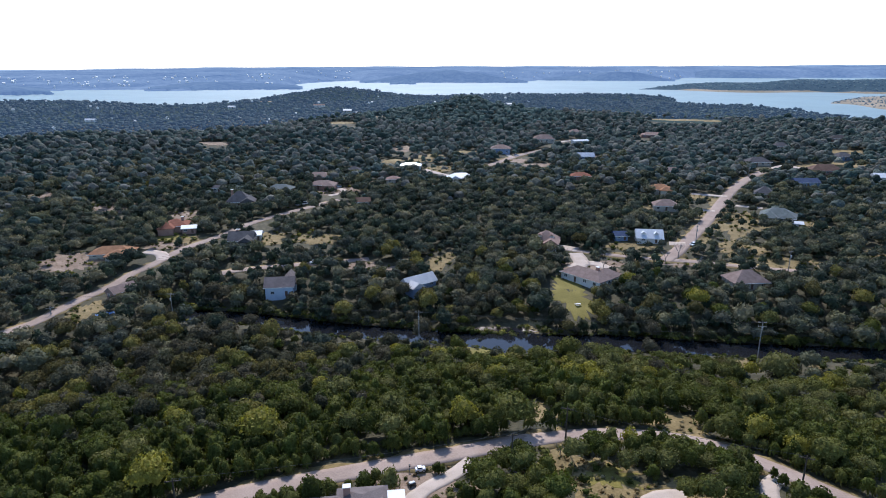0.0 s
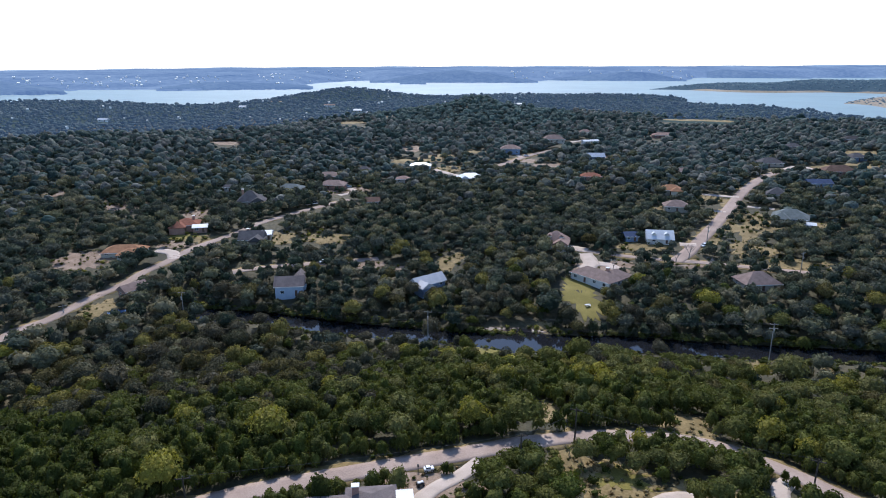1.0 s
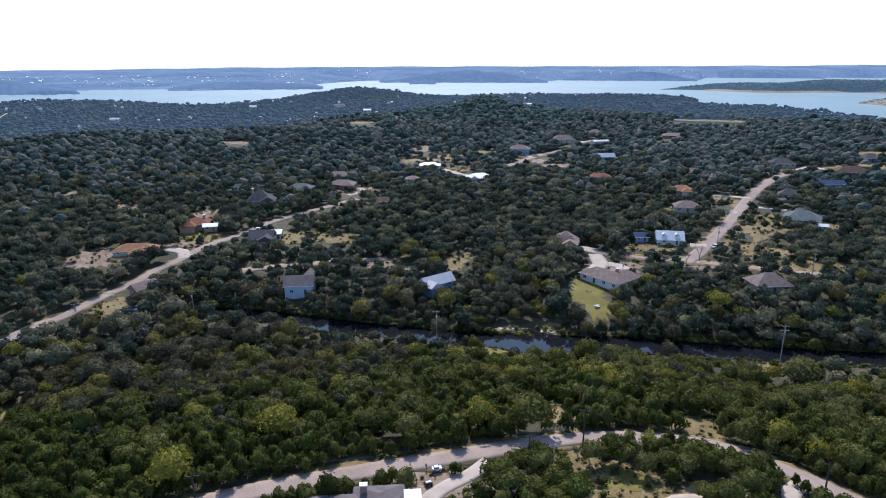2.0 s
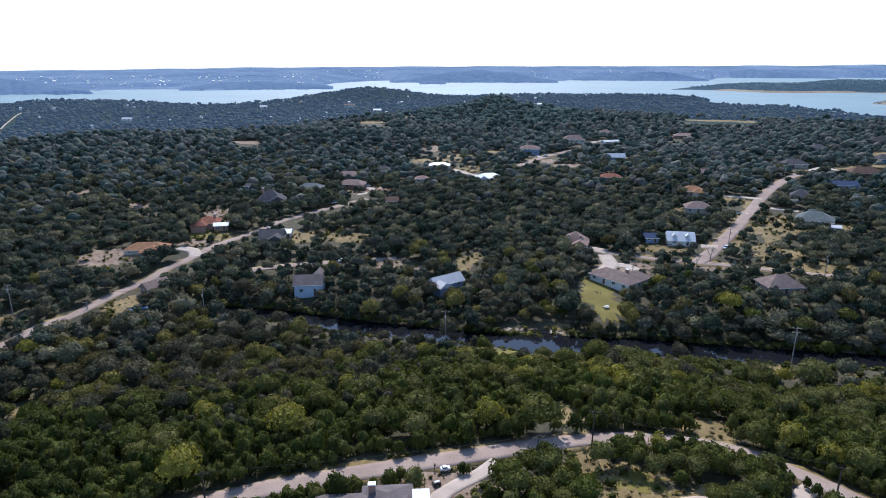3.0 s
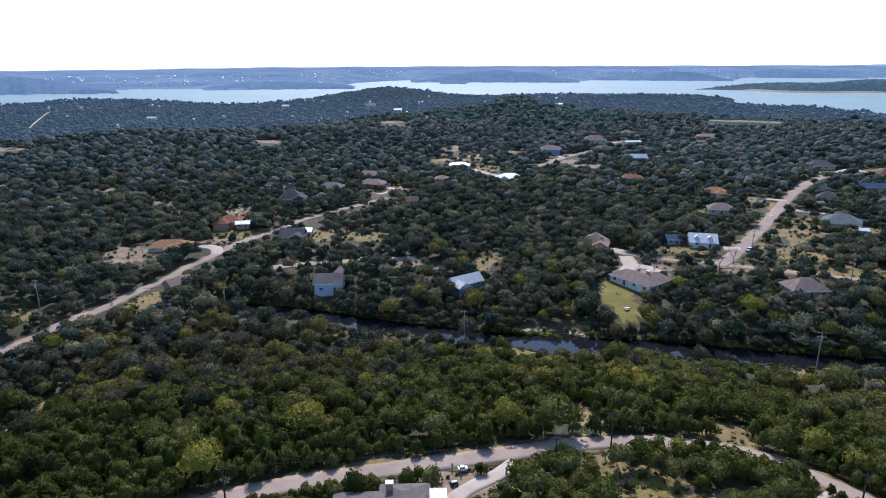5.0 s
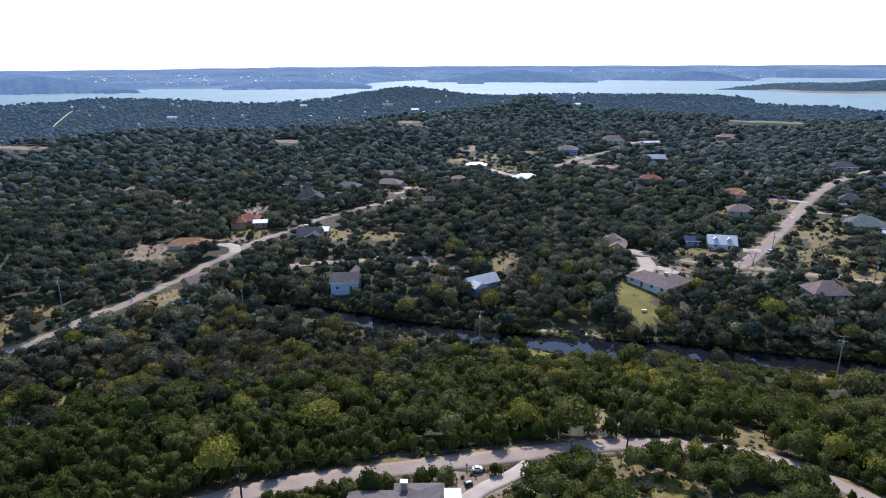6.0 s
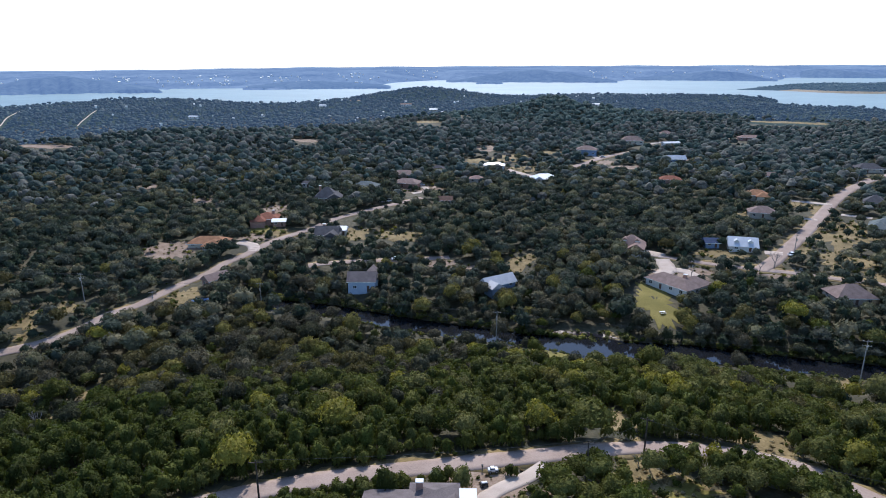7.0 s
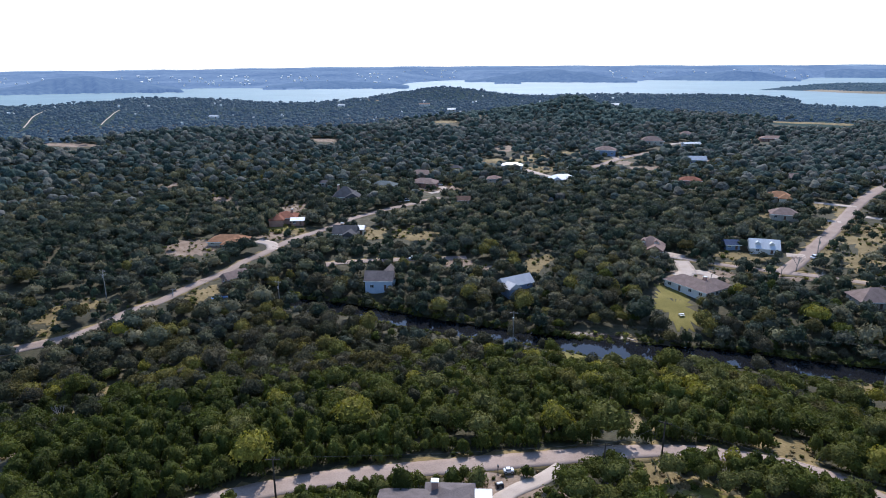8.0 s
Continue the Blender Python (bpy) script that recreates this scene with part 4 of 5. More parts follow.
def mailbox(x, y, turn=0):
    ob = thing("mailbox", x, y, gz(x, y), turn, "dark mailbox on a post beside the road", "mailbox", "mailboxes")
    part("post", box(-0.08, 0.08, -0.08, 0.08, -0.3, 1.1), M_WOOD, ob)
    body = box(-0.16, 0.16, -0.3, 0.3, 1.1, 1.45, bevel=0.08)
    part("box", body, M_DARK, ob)
    part("flag", box(0.17, 0.19, -0.1, 0.1, 1.3, 1.55), ROOF["red"], ob, "red flag")
    return ob


def picnic_table(x, y, turn):
    ob = thing("picnic_table", x, y, gz(x, y), turn, "white picnic table with two benches on the lawn", "table")
    part("tabletop", box(-1.0, 1.0, -0.42, 0.42, 0.70, 0.76, bevel=0.01), M_TRIM, ob)
    for sy in (-0.75, 0.75):
        part("bench", box(-1.0, 1.0, sy - 0.14, sy + 0.14, 0.42, 0.47, bevel=0.01), M_TRIM, ob)
    for sx in (-0.8, 0.8):
        part("leg", box(sx - 0.05, sx + 0.05, -0.8, 0.8, 0.36, 0.42), M_TRIM, ob)
        for sy in (-0.5, 0.5):
            part("leg", tube(bmesh.new(), (sx, sy * 1.1, -0.05), (sx, sy * 0.5, 0.70), 0.05, 0.05, 6), M_TRIM, ob)
    return ob


picnic_table(50.9, 223.4, 20)
garden_cart(-5.8, 102.3)
mailbox(-6.5, 107.3, 12)


# ---- leafless trees ----
def bare_tree(x, y, height, seed):
    rng = random.Random(seed)
    ob = thing("bare_tree", x, y, gz(x, y) - 0.2, 0, "leafless grey tree with many fine branches", "tree", "leafless trees")
    part("trunk", tube(bmesh.new(), (0, 0, 0), (0.1, 0, height * 0.35), height * 0.035, height * 0.025, 8), M_PALE_BARK, ob)
    limbs = bmesh.new()

    def grow(p, d, length, r, depth):
        q = p + d * length
        tube(limbs, p, q, r, r * 0.6, 5 if depth < 2 else 3)
        if depth == 4:
            return
        for _ in range(3):
            side = Vector((rng.uniform(-1, 1), rng.uniform(-1, 1), rng.uniform(-0.2, 0.7)))
            grow(q, (d + side * 0.8).normalized(), length * rng.uniform(0.6, 0.85), r * 0.6, depth + 1)

    for k in range(3):
        a = k * 2.1 + rng.uniform(0, 1)
        grow(Vector((0.1, 0, height * 0.33)), Vector((math.cos(a) * 0.6, math.sin(a) * 0.6, 1)).normalized(), height * 0.22, height * 0.02, 1)
    part("branch", limbs, M_PALE_BARK, ob)
    return ob


M_PALE_BARK = noise_mat("pale_bark", [(0.20, 0.18, 0.16), (0.34, 0.31, 0.28)], 2, 14)
BARE_TREES = [(104, 268, 7.5), (97, 264, 6.0), (109, 258, 5.5), (13, 102.5, 4.0), (-116, 122, 6.0), (-108, 117, 5.0), (24, 113, 3.5), (68, 256, 5.5)]
for k, (x, y, h) in enumerate(BARE_TREES):
    bare_tree(x, y, h, k)


# ---- trees ----
def ico(level):
    bm = bmesh.new()
    bmesh.ops.create_icosphere(bm, subdivisions=level, radius=1.0)
    bm.verts.ensure_lookup_table()
    v = np.array([p.co[:] for p in bm.verts])
    f = np.array([[p.index for p in face.verts] for face in bm.faces])
    bm.free()
    return v, f


ICO1, ICO2, ICO3 = ico(1), ico(2), ico(3)


def lowered(ball, floor):
    """The ball without its underside, which no one sees from above."""
    v, f = ball
    f = f[v[f][:, :, 2].mean(1) > floor]
    used = np.unique(f)
    back = np.zeros(len(v), int)
    back[used] = np.arange(len(used))
    return v[used], back[f]


def crown(rng, shape, lobes, cards, card_size, ball, ragged=0.07):
    """Foliage of unit radius round the origin: one billowing mass of overlapping lobes, with small leaf clumps standing off it. Returns verts, tris, quads."""
    centres, sizes = [], []
    for k in range(lobes):
        u = (k + 0.5) / lobes
        a = k * 2.4 + rng.uniform(-0.5, 0.5)
        if shape == "juniper":
            rad = (1 - u * 0.7) * 0.54 * rng.uniform(0.7, 1.15)
            centres.append((rad * math.cos(a), rad * math.sin(a), -0.42 + 0.96 * u))
            sizes.append(0.50 - 0.14 * u + rng.uniform(-0.07, 0.07))
        else:
            rad = 0.66 * math.sqrt(u) * rng.uniform(0.8, 1.12)
            centres.append((rad * math.cos(a), rad * math.sin(a), 0.40 * (1 - u) + rng.uniform(-0.16, 0.14)))
            sizes.append(rng.uniform(0.27, 0.46) * (1.25 if lobes < 8 else 1.0))
    centres, sizes = np.array(centres), np.array(sizes)
    way, tris = ball
    along = way @ centres.T
    inside = sizes ** 2 - ((centres ** 2).sum(1) - along ** 2)
    out = np.where(inside > 0, along + np.sqrt(np.maximum(inside, 0)), 0.0).max(1)
    out = np.maximum(out, 0.30) * (1 + rng.uniform(-ragged, ragged, len(way)))
    verts = [way * out[:, None] * (0.91 if cards else 1.0)]
    n = len(way)
    leaves = []
    while len(leaves) < cards:
        k = rng.choice(lobes, p=sizes ** 2 / (sizes ** 2).sum())
        d = rng.normal(size=3)
        d /= np.linalg.norm(d)
        if d[2] < -0.35:
            continue
        p = centres[k] + d * sizes[k] * rng.uniform(0.93, 1.22)
        near = np.linalg.norm((p - centres) / sizes[:, None], axis=1)
        near[k] = 9
        if near.min() < 0.9:
            continue
        nrm = d + rng.normal(size=3) * 0.7
        nrm /= np.linalg.norm(nrm)
        t = np.cross(nrm, rng.normal(size=3))
        t /= np.linalg.norm(t)
        b = np.cross(nrm, t)
        s = card_size * rng.uniform(0.6, 1.4)
        verts.append(np.array([p + (t * cx + b * cy) * s * rng.uniform(0.75, 1.25) for cx, cy in ((1, -0.5), (-1, -0.5), (0, 1))]))
        leaves.append(np.arange(3) + n)
        n += 3
    return np.concatenate(verts), tris, np.array(leaves, int).reshape(-1, 3)


def trunk_bm(rng, height, girth, shape):
    """A tapered, leaning trunk with limbs, of unit scale in metres."""
    bm = bmesh.new()
    p, lean = Vector((0, 0, -0.4)), Vector((rng.uniform(-0.2, 0.2), rng.uniform(-0.2, 0.2), 1))
    r = girth
    for k in range(3):
        q = p + (lean + Vector((rng.uniform(-0.15, 0.15), rng.uniform(-0.15, 0.15), 0))) * (height / 3)
        tube(bm, p, q, r, r * 0.75, 7)
        if k:
            for _ in range(2 if shape == "oak" else 1):
                a = rng.uniform(0, 6.28)
                tip = q + Vector((math.cos(a) * height * 0.35, math.sin(a) * height * 0.35, height * 0.28))
                tube(bm, q - lean * 0.1, tip, r * 0.5, r * 0.18, 5)
        p, r = q, r * 0.75
    return bm


SIGHT = np.linspace(0.0, 1.0, 6)
ROAD_LINES = [(curve_points(p, 3.0), w / 2) for p, w in (*ROADS.values(), *DRIVES.values())]
ROW = curve_points(LINE, 4.0)


def distance_to(line, x, y):
    best = np.full(np.shape(x), 1e9)
    for px, py in line:
        best = np.minimum(best, (x - px) ** 2 + (y - py) ** 2)
    return np.sqrt(best)


def place_trees():
    """Where trees stand: x, y, crown radius, kind, own number. Open ground, verges and the sight of them are kept free."""
    rng = np.random.default_rng(7)
    spots = []
    for r0, r1, step in ((72, 180, 2.95), (180, 232, 4.0), (232, 450, 4.05), (450, 800, 4.4), (800, 1540, 5.2)):
        n = int(r1 / step) + 2
        gx, gy = np.meshgrid(np.arange(-n, n + 1) * step, np.arange(0, n + 1) * step)
        gx = gx + np.where(np.arange(gx.shape[0])[:, None] % 2, step / 2, 0) + rng.uniform(-0.42, 0.42, gx.shape) * step
        gy = gy + rng.uniform(-0.42, 0.42, gy.shape) * step
        r, az = np.hypot(gx, gy), np.degrees(np.arctan2(gx, gy))
        ok = (r >= r0) & (r < r1) & (az > -48) & (az < 39) & (r < np.interp(az, NEAR_AZ, NEAR_R) - 14)
        x, y = gx[ok], gy[ok]
        spots.append(np.stack([x, y, np.full(len(x), step)], 1))
    s = np.concatenate(spots)
    x, y, step = s.T
    r = np.hypot(x, y)
    chance = np.interp(r, (70, 140, 170, 200, 260), (0.09, 0.13, 0.26, 0.5, 0.5)) + np.where(r < 180, 0.10, 0.25) * rolling(x, y, 23)
    oak = rng.random(len(x)) < chance
    size = np.where(oak, rng.uniform(2.6, 5.0, len(x)), rng.uniform(2.1, 3.5, len(x))) * np.maximum(step, 4.4) / 5.0 * np.where(step == 5.2, 0.84, np.where(step == 4.05, 0.93, np.where(step == 4.0, 0.92, 1.0)))
    size = np.where(step == 5.2, size * rng.uniform(0.65, 1.25, len(x)), size)
    size = np.where(r < 180, size * np.where(oak, 0.86, 0.90), size)
    size = np.where((r < 232) & (rng.random(len(x)) < 0.03), size * 1.4, size)
    tall = np.where(oak, 1.55, 1.75) * size
    beyond = y - np.interp(x, CREEK_X, CREEK_Y)
    back = (beyond > 4) & (beyond < 17) & (x > -110)
    size = np.where(back, size * 1.1, size)
    tall = np.where(back, tall * 1.1, tall)
    g = ground_z(x, y)
    keep = np.ones(len(x), bool)
    reach = (EYE_Z - g) / np.maximum(EYE_Z - g - tall * 0.9, 5)
    luck = rng.random(len(x))
    for k_road, (line, half) in enumerate(ROAD_LINES):
        strict = 1.0 if line[:, 1].mean() > 440 else 0.25 if k_road == 3 else 0.1 if k_road == 4 else np.where(x < -128, 0.5, 0.8) if k_road == 1 else np.full(len(x), 0.8)
        lo, hi = line.min(0) - 45, line.max(0) + 45
        m = np.where((x > lo[0]) & (x < hi[0]) & (y > lo[1]) & (y < hi[1]))[0]
        near = distance_to(line, x[m], y[m]) < half + size[m] * 0.45 + 0.4
        hides = np.zeros(len(m), bool)
        for u in SIGHT[1:]:
            k = 1 + (reach[m] - 1) * u * 0.7
            hides |= distance_to(line, x[m] * k, y[m] * k) < half * 0.8 + size[m] * 0.3
        keep[m] &= ~(near | (hides & (luck[m] < (strict[m] if np.ndim(strict) else strict))))
    keep &= off_creek(x, y) > np.where(beyond > 0, np.where(np.abs(x - 25) < 12, 12, 4.4), 7.5)
    keep &= ~((distance_to(ROW, x, y) < 4.0) & (luck < 0.8))
    for u in SIGHT[1:]:
        k = 1 + (reach - 1) * u * 1.2
        keep &= ~((np.abs(x * k - 24) < 11) & (off_creek(x * k, y * k) < 7) & (y < np.interp(x, CREEK_X, CREEK_Y)))
        k = 1 + (reach - 1) * u * 0.85
        keep &= ~((off_creek(x * k, y * k) < np.where(np.abs(x - 22) < 12, 6.0, np.where(x < -15, 6.5, 3.0))) & (luck < np.where(np.abs(x - 22) < 12, 1.0, 0.9)) & (y < np.interp(x, CREEK_X, CREEK_Y)))
    for cx, cy, a, b, turn, _, few in CLEARINGS:
        s, c = math.sin(radians(turn)), math.cos(radians(turn))
        for u in SIGHT:
            k = 1 + (reach - 1) * u * (0.7 if cy < 640 else 1.5)
            dx, dy = x * k - cx, y * k - cy
            inside = ((dx * c - dy * s) / (a + size * (0.4 if u == 0 else 0.0))) ** 2 + ((dx * s + dy * c) / (b + size * (0.4 if u == 0 else 0.0))) ** 2 < 1
            keep &= ~(inside & (luck > (few * 0.65 if cy < 640 else few)))
    for hx, hy, rad in HOUSE_SPOTS:
        for u in SIGHT[:3]:
            k = 1 + (reach - 1) * u
            keep &= np.hypot(x * k - hx, y * k - hy) > (rad - 2.0 + size * 0.5 if u == 0 else rad * 0.58)
    for bx, by, rad in LONE_TREES:
        keep &= np.hypot(x - bx, y - by) > rad * 0.6 + 0.2
    own = rng.random(len(x))
    own = np.where(oak, 0.38 + 0.62 * own, 0.66 * own)
    bx, by, rad = np.array(LONE_TREES).T
    rad = rad * 0.82
    return (np.concatenate([x[keep], bx]), np.concatenate([y[keep], by]), np.concatenate([size[keep], rad]), np.concatenate([oak[keep], rad > 2.5]),
            np.concatenate([g[keep], ground_z(bx, by)]), np.concatenate([own[keep], np.where(np.hypot(bx + 53.6, by - 100.0) < 1, 0.96, np.where(rad > 2.2, 0.3 + 0.5 * rng.random(len(bx)), 0.12 + 0.5 * rng.random(len(bx))))]))


# trees that stand out by themselves: x, y, crown radius
LONE_TREES = [
    (-14.5, 101.0, 2.6), (-9.8, 100.5, 2.8), (-21.0, 99.3, 2.4), (-25.0, 98.4, 2.4), (-53.6, 100.0, 5.2), (-15.0, 120.6, 4.6), (-7.5, 116.3, 2.6), (15.0, 123.6, 6.5),
    (120.8, 207.4, 5.0), (-7.5, 202.4, 4.6), (-106.6, 163.3, 7.0), (-122.0, 172.2, 6.0), (-38.8, 177.8, 4.5), (-17.0, 187.2, 4.5), (49.0, 169.0, 5.0), (98.8, 129.1, 4.0),
    (45.1, 180.5, 4.0), (56.9, 144.7, 3.6), (90.0, 211.1, 3.6), (4.6, 187.5, 3.2), (12.6, 199.6, 1.5), (2.0, 196.0, 2.6), (-158.4, 177.0, 5.0), (-144.8, 173.5, 3.2),
    (-150.9, 167.5, 3.0), (-167.5, 173.9, 5.0), (-165.4, 164.1, 4.5), (-156.0, 165.5, 2.5), (-141.4, 177.6, 3.5), (-137.3, 183.9, 3.5), (-172.4, 186.6, 2.4), (7.3, 102.2, 4.5),
    (11.5, 106.9, 3.7), (15.2, 104.9, 4.2), (20.2, 107.1, 2.8), (8.5, 97.6, 4.2), (13.4, 99.1, 3.7), (17.4, 101.0, 3.3), (26.2, 109.9, 3.7), (30.6, 111.4, 3.9),
    (32.5, 109.3, 3.2), (20.7, 96.8, 4.5), (35.9, 107.1, 3.3), (40.6, 109.7, 3.5), (43.9, 107.4, 3.5), (48.4, 108.7, 3.3), (51.9, 107.6, 3.5), (55.2, 107.1, 3.5),
    (44.6, 98.9, 3.2), (48.5, 97.6, 3.9), (53.1, 99.8, 3.9), (53.5, 96.7, 3.5), (-12.6, 102.7, 2.0), (-13.9, 102.1, 1.6), (-1.2, 106.5, 1.6), (-0.1, 106.5, 1.2),
    (11.4, 105.4, 1.0),
]
# hedge-like rows of junipers along the near road: first and last x, side, spacing, smallest and largest crown
hedge_rng = np.random.default_rng(21)
near_line = curve_points(ROADS["near_road"][0], 0.5)
for x0, x1, side, gap, s0, s1 in ((-66, -22, 5.2, 2.0, 1.8, 2.6), (-22, 17, 6.0, 2.0, 1.5, 2.1), (28, 47, 4.8, 2.1, 1.9, 2.6), (62, 90, 5.0, 2.2, 1.9, 2.6), (-46, -15, -4.6, 2.2, 1.2, 2.0), (58, 88, -5.0, 2.6, 1.4, 2.2)):
    last = -99.0
    for (x, y), (u, v) in zip(near_line, np.gradient(near_line, axis=0)):
        if x0 <= x <= x1 and math.hypot(x - last, 0) > gap * abs(u) / math.hypot(u, v):
            n = side + hedge_rng.uniform(-0.3, 1.0) * np.sign(side)
            LONE_TREES.append((x - v / math.hypot(u, v) * n, y + u / math.hypot(u, v) * n, hedge_rng.uniform(s0, s1)))
            last = x
TX, TY, TS, TOAK, TG, TT = place_trees()
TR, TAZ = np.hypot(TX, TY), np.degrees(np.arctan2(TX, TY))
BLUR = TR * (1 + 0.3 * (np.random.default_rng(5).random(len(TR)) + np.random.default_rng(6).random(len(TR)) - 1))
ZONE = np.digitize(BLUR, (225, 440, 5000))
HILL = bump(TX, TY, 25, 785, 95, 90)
# Hill trees take darker greens, in place of shade on its near slope.
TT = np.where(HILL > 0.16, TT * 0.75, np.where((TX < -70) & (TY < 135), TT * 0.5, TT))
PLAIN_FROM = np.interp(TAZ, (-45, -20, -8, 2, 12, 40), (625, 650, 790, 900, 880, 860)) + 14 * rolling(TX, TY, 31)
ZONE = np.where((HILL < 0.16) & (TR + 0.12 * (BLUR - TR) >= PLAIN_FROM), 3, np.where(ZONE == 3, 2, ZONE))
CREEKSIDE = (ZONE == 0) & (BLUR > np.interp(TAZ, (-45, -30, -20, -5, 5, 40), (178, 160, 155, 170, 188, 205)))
# which third of the palette a tree takes its green from: slope, creek or haze-blued valley
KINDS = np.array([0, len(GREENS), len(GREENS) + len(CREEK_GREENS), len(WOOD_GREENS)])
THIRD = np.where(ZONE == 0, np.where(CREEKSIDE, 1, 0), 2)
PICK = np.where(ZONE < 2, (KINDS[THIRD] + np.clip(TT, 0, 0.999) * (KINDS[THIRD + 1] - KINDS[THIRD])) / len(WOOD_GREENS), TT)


def scatter(name, chosen, oak_templates, juniper_templates, material, label, sink=0.0, flat=1.0):
    """Joins many trees, each turned, scaled and tinted by itself, into one wood."""
    rng = np.random.default_rng(len(name) * 13 + len(chosen))
    verts, tris, quads, tints, n = [], [], [], [], 0
    for i in chosen:
        v, t, q = (oak_templates if TOAK[i] else juniper_templates)[rng.integers(len(oak_templates))]
        a, s = rng.uniform(0, 6.28), TS[i]
        c, d = math.cos(a) * s, math.sin(a) * s
        h = s * rng.uniform(0.82, 1.2) * flat * (1.0 if TOAK[i] or TR[i] > 160 else 1.22)
        lift = TG[i] + (h * (0.95 if TOAK[i] else 0.75)) - sink
        verts.append(np.stack([v[:, 0] * c - v[:, 1] * d + TX[i], v[:, 0] * d + v[:, 1] * c + TY[i], v[:, 2] * h + lift], 1))
        tris.append(t + n)
        if len(q):
            quads.append(q + n)
        tints.append(np.full(len(v), PICK[i]))
        n += len(v)
    faces = [np.concatenate(tris)] + ([np.concatenate(quads)] if quads else [])
    smooth_faces = np.concatenate([np.ones(len(faces[0]), bool)] + ([np.zeros(len(faces[1]), bool)] if quads else []))
    me = mesh_of(name, np.concatenate(verts), faces, material, smooth_faces, np.concatenate(tints))
    return tagged(new(name, me), label, "woods", kind="stuff")


rng = np.random.default_rng(3)
ROUND3, ROUND2, DOME2, DOME1 = lowered(ICO3, -0.45), lowered(ICO2, -0.3), lowered(ICO2, -0.05), lowered(ICO1, -0.2)
FINE_OAK = [crown(rng, "oak", 17, 1500, 0.052, ROUND3, 0.12) for _ in range(4)]
FINE_JUN = [crown(rng, "juniper", 12, 900, 0.066, ROUND2, 0.2) for _ in range(4)]
NEAR_OAK = [crown(rng, "oak", 14, 490, 0.07, ROUND2, 0.16) for _ in range(5)]
NEAR_JUN = [crown(rng, "juniper", 9, 205, 0.094, ROUND2, 0.2) for _ in range(5)]
MID_OAK = [crown(rng, "oak", 11, 104, 0.13, ROUND2, 0.09) for _ in range(6)]
MID_JUN = [crown(rng, "juniper", 8, 64, 0.15, ROUND2, 0.12) for _ in range(6)]
FAR_OAK = [crown(rng, "oak", 7, 0, 0.20, DOME2, 0.15) for _ in range(6)]
FAR_JUN = [crown(rng, "oak", 5, 0, 0.21, DOME2, 0.16) for _ in range(6)]
LAST_OAK = [crown(rng, "oak", 3, 0, 0.4, DOME1, 0.2) for _ in range(9)]

# the nearest trees stand as things of their own
order = np.argsort(TR)
single, rest = order[:300], order[300:]
meshes = []
for templates, shape in ((FINE_OAK, "oak"), (FINE_JUN, "juniper")):
    kind_meshes = []
    for v, t, q in templates:
        crown_me = mesh_of("crown", v, [t, q], M_LEAF, np.concatenate([np.ones(len(t), bool), np.zeros(len(q), bool)]))
        bm = trunk_bm(rng, 1.0, 0.07, shape)
        trunk_me = bpy.data.meshes.new("trunk")
        bm.to_mesh(trunk_me)
        bm.free()
        trunk_me.materials.append(M_BARK)
        kind_meshes.append((crown_me, trunk_me))
    meshes.append(kind_meshes)
for i in single:
    oak = bool(TOAK[i])
    crown_me, trunk_me = meshes[0 if oak else 1][int(TT[i] * 3.999)]
    tree = thing("oak_tree" if oak else "juniper_tree", TX[i], TY[i], TG[i], TT[i] * 360,
                 "broad live oak with a lumpy grey-green crown" if oak else "dense dark green juniper on the hillside", "tree", "trees of the near wood")
    s = float(TS[i])
    h = s * (0.85 + 0.35 * ((TT[i] * 7) % 1)) * (1.0 if oak else 1.22)
    c = new("crown", crown_me)
    c.color = (PICK[i], PICK[i], PICK[i], 1)
    c.parent, c.matrix_local = tree, Matrix.Translation((0, 0, h * (0.95 if oak else 0.75))) @ Matrix.Diagonal((s, s, h, 1))
    t = new("trunk", trunk_me)
    t.parent, t.matrix_local = tree, Matrix.Diagonal((s, s, h * 1.2, 1))

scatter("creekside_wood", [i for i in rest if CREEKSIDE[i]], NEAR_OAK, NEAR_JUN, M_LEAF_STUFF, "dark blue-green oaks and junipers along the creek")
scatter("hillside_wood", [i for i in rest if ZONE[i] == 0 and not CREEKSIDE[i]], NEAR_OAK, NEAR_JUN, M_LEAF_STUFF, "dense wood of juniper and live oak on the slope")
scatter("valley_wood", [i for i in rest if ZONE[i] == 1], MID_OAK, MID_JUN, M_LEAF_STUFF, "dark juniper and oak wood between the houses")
scatter("hilltop_wood", [i for i in rest if HILL[i] > 0.16], FAR_OAK, FAR_JUN, M_LEAF_HILL_SHADED, "junipers covering a small round hill, painted dark for its shaded slope", 0.5)
scatter("upland_wood", [i for i in rest if ZONE[i] == 2 and HILL[i] <= 0.16], FAR_OAK, FAR_JUN, M_LEAF_FAR_HAZED, "dark wooded ridge of small trees, its green greyed for haze", 0.5)
scatter("lakeside_wood", [i for i in rest if ZONE[i] == 3], LAST_OAK, LAST_OAK, M_LEAF_PLAIN_HAZED, "woods on the plain by the lake, glowing blue for haze", 1.6, 0.8)


HUT = []
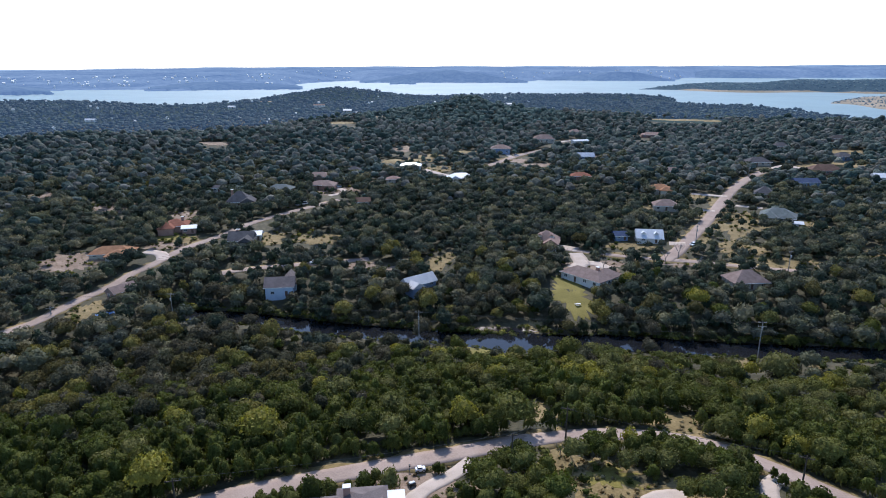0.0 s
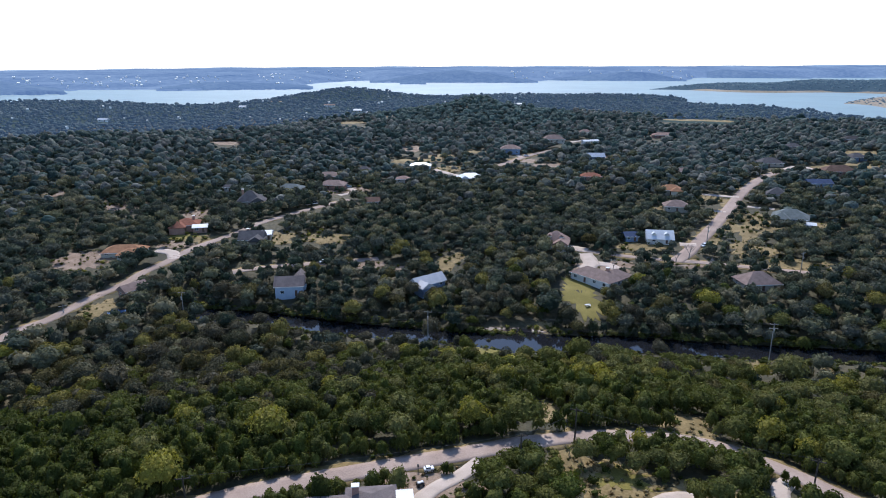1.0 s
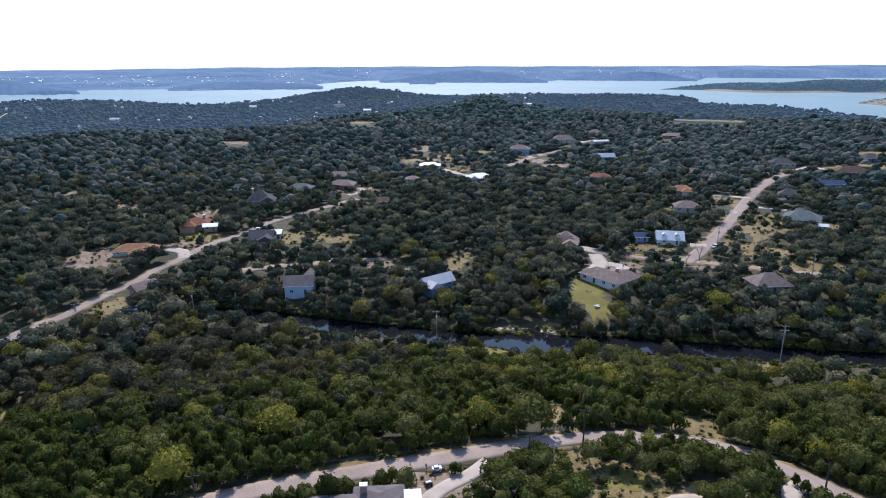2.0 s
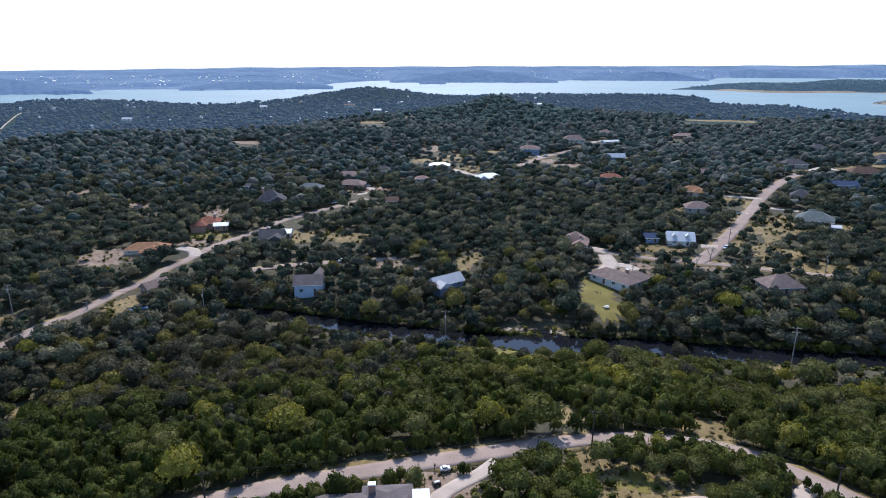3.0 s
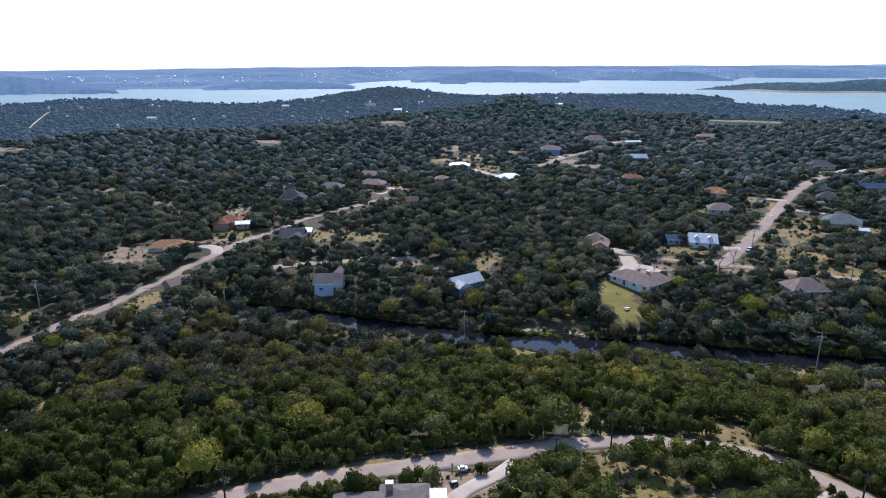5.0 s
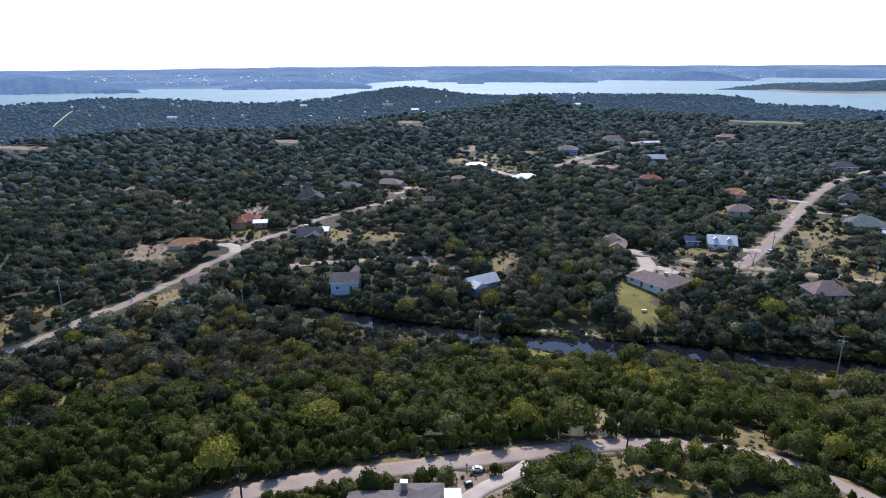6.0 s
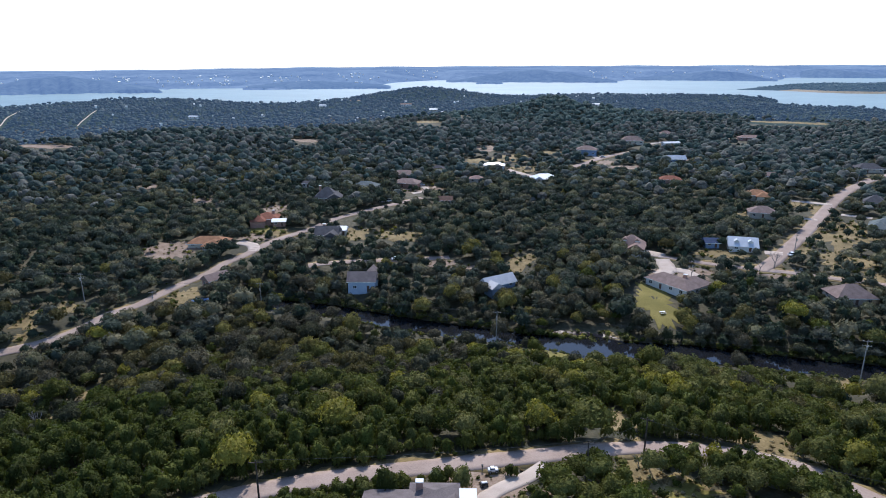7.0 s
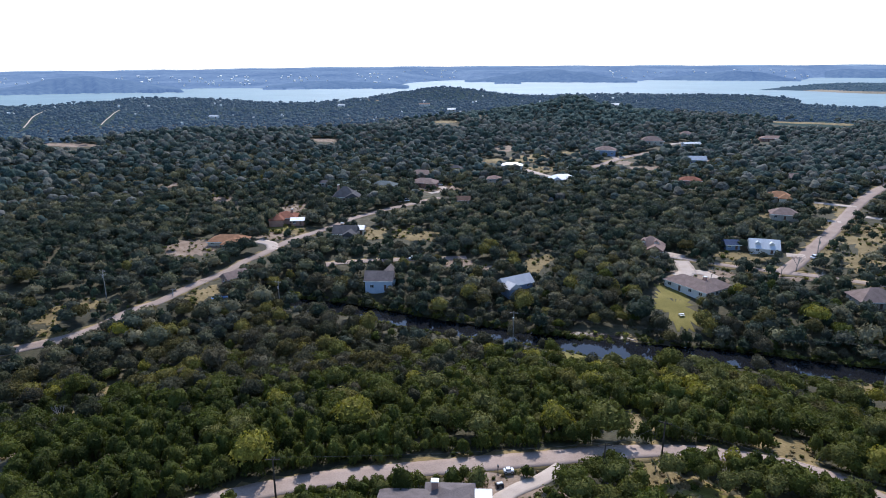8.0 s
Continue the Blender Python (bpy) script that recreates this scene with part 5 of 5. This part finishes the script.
# ---- scrub: low bushes on the open ground, and the far point's trees ----
def bushes(name, spots, sizes, material, label, templates, lift=0.4):
    rng = np.random.default_rng(len(spots))
    verts, tris, quads, tints, n = [], [], [], [], 0
    for (x, y, z), s in zip(spots, sizes):
        v, t, q = templates[rng.integers(len(templates))]
        a = rng.uniform(0, 6.28)
        c, d = math.cos(a) * s, math.sin(a) * s
        verts.append(np.stack([v[:, 0] * c - v[:, 1] * d + x, v[:, 0] * d + v[:, 1] * c + y, v[:, 2] * s * 0.8 + z + s * lift], 1))
        tris.append(t + n)
        if len(q):
            quads.append(q + n)
        tints.append(np.full(len(v), rng.random() * (0.36 if material is M_LEAF_STUFF else 1.0)))
        n += len(v)
    faces = [np.concatenate(tris)] + ([np.concatenate(quads)] if quads else [])
    flags = np.concatenate([np.full(len(f), k == 0 and templates is not HUT) for k, f in enumerate(faces)])
    return tagged(new(name, mesh_of(name, np.concatenate(verts), faces, material, flags, np.concatenate(tints))), label, "scrub", kind="stuff")


rng = np.random.default_rng(11)
SCRUB = [crown(rng, "oak", 5, 26, 0.22, DOME1, 0.14) for _ in range(5)]
spots, sizes = [], []
for cx, cy, a, b, turn, cover, few in CLEARINGS:
    if cover == "lawn" and few == 0 or math.hypot(cx, cy) > 480:
        continue
    for _ in range(int(a * b * 0.26) + 6):
        u, v = rng.uniform(-1.15, 1.15, 2)
        if rng.random() < 0.5 and math.hypot(u, v) < 0.7:
            continue
        x, y = cx + u * a, cy + v * b
        if min(distance_to(line, np.array([x]), np.array([y]))[0] - half for line, half in ROAD_LINES) > 0.8:
            spots.append((x, y, gz(x, y)))
            sizes.append(rng.uniform(0.3, 1.4))
for points, width in ROADS.values():
    for x, y in curve_points(points, 2.0):
        x, y = x + rng.normal() * 5, y + rng.normal() * 5
        if rng.random() < 0.8 and min(distance_to(line, np.array([x]), np.array([y]))[0] - half for line, half in ROAD_LINES) > 0.9:
            spots.append((x, y, gz(x, y)))
            sizes.append(rng.uniform(0.25, 0.9))
for x in np.arange(-100, 240, 0.7):
    for side in (-1, 1):
        if side > 0 and 26 < x < 35 or rng.random() < 0.25:
            continue
        y = float(np.interp(x, CREEK_X, CREEK_Y)) + (rng.uniform(5.4, 7.5) if side > 0 else -rng.uniform(6.0, 8.5))
        spots.append((x, y, gz(x, y)))
        sizes.append(rng.uniform(0.8, 2.2) if side > 0 else rng.uniform(0.5, 1.2))
dry_spots, dry_sizes = [], []
for cx, cy, a, b, turn, cover, few in CLEARINGS:
    if cover == "lawn" or math.hypot(cx, cy) > 480:
        continue
    for _ in range(int(a * b * (0.9 if math.hypot(cx, cy) < 180 else 0.35)) + 6):
        u, v = rng.uniform(-1.1, 1.1, 2)
        x, y = cx + u * a, cy + v * b
        if math.hypot(u, v) < 1.15 and min(distance_to(line, np.array([x]), np.array([y]))[0] - half for line, half in ROAD_LINES) > 0.6:
            dry_spots.append((x, y, gz(x, y)))
            dry_sizes.append(rng.uniform(0.2, 0.75))
bushes("dry_brush", dry_spots, dry_sizes, M_BRUSH, "tufts of dry tan grass and brown brush", SCRUB, 0.2)
bushes("scrub", spots, sizes, M_LEAF_STUFF, "low dry scrub and bushes on open ground", SCRUB)

# the wooded point across the water
point_height = point_z(*POINT)
az, r = np.radians(rng.uniform(17.0, 45, 5200)), rng.uniform(1790, 2480, 5200)
px, py = np.sin(az) * r, np.cos(az) * r
pz = point_height(px, py)
ok = pz > LAKE + 4.2
bushes("point_wood", np.stack([px, py, pz], 1)[ok], rng.uniform(3, 5.5, 5200)[ok], M_LEAF_POINT, "trees on the far wooded point, glowing blue for haze", LAST_OAK, 0.1)

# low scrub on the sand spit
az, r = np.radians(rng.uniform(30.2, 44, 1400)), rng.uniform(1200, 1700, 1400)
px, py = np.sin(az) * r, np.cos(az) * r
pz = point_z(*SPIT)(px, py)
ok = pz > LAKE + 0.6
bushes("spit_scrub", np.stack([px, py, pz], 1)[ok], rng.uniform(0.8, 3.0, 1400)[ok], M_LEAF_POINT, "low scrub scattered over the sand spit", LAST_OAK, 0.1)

# far houses: pale specks on the hills over the lake and on the wooded plain
hut = bmesh.new()
add_box(hut, -0.5, 0.5, -0.4, 0.4, -0.6, 0.35)
hv = [hut.verts.new(c) for c in ((-0.55, -0.46, 0.35), (0.55, -0.46, 0.35), (0.55, 0.46, 0.35), (-0.55, 0.46, 0.35), (-0.55, 0, 0.62), (0.55, 0, 0.62))]
for f in ((0, 1, 5, 4), (2, 3, 4, 5), (0, 4, 3), (1, 2, 5)):
    hut.faces.new([hv[k] for k in f])
bmesh.ops.triangulate(hut, faces=hut.faces)
hut.verts.ensure_lookup_table()
hut_v, hut_f = np.array([v.co[:] for v in hut.verts]), np.array([[v.index for v in f.verts] for f in hut.faces])
hut.free()
HUT += [(hut_v, hut_f, np.zeros((0, 4), int))]


def far_houses(name, count, az0, az1, depth0, depth1, height, size0, size1, label, plain):
    spots, sizes = [], []
    while len(spots) < count:
        a = rng.uniform(az0, az1)
        if plain:
            d = rng.uniform(depth0, depth1)
            if d > np.interp(a, NEAR_AZ, NEAR_R) - 60:
                continue
        else:
            d = np.interp(a, FAR_AZ, FAR_R) + rng.uniform(depth0, depth1) ** 1.0
        x, y = math.sin(radians(a)) * d, math.cos(radians(a)) * d
        spots.append((x, y, float(height(x, y)) + (2 if plain else 2)))
        sizes.append(rng.uniform(size0, size1))
    ob = bushes(name, spots, sizes, M_TRIM, label, HUT, 0.2)
    return tagged(ob, category="houses")


far_houses("lakeshore_houses", 150, -44, -8, 60, 700, far_hill_z, 3, 8, "scattered white houses on the hills over the lake", False)
far_houses("far_shore_houses", 50, 5, 20, 40, 500, far_hill_z, 4, 9, "scattered pale houses on the distant shore", False)
far_houses("plain_houses", 46, -44, 10, 720, 1300, ground_z, 1.6, 3.6, "pale houses among the woods on the plain", True)
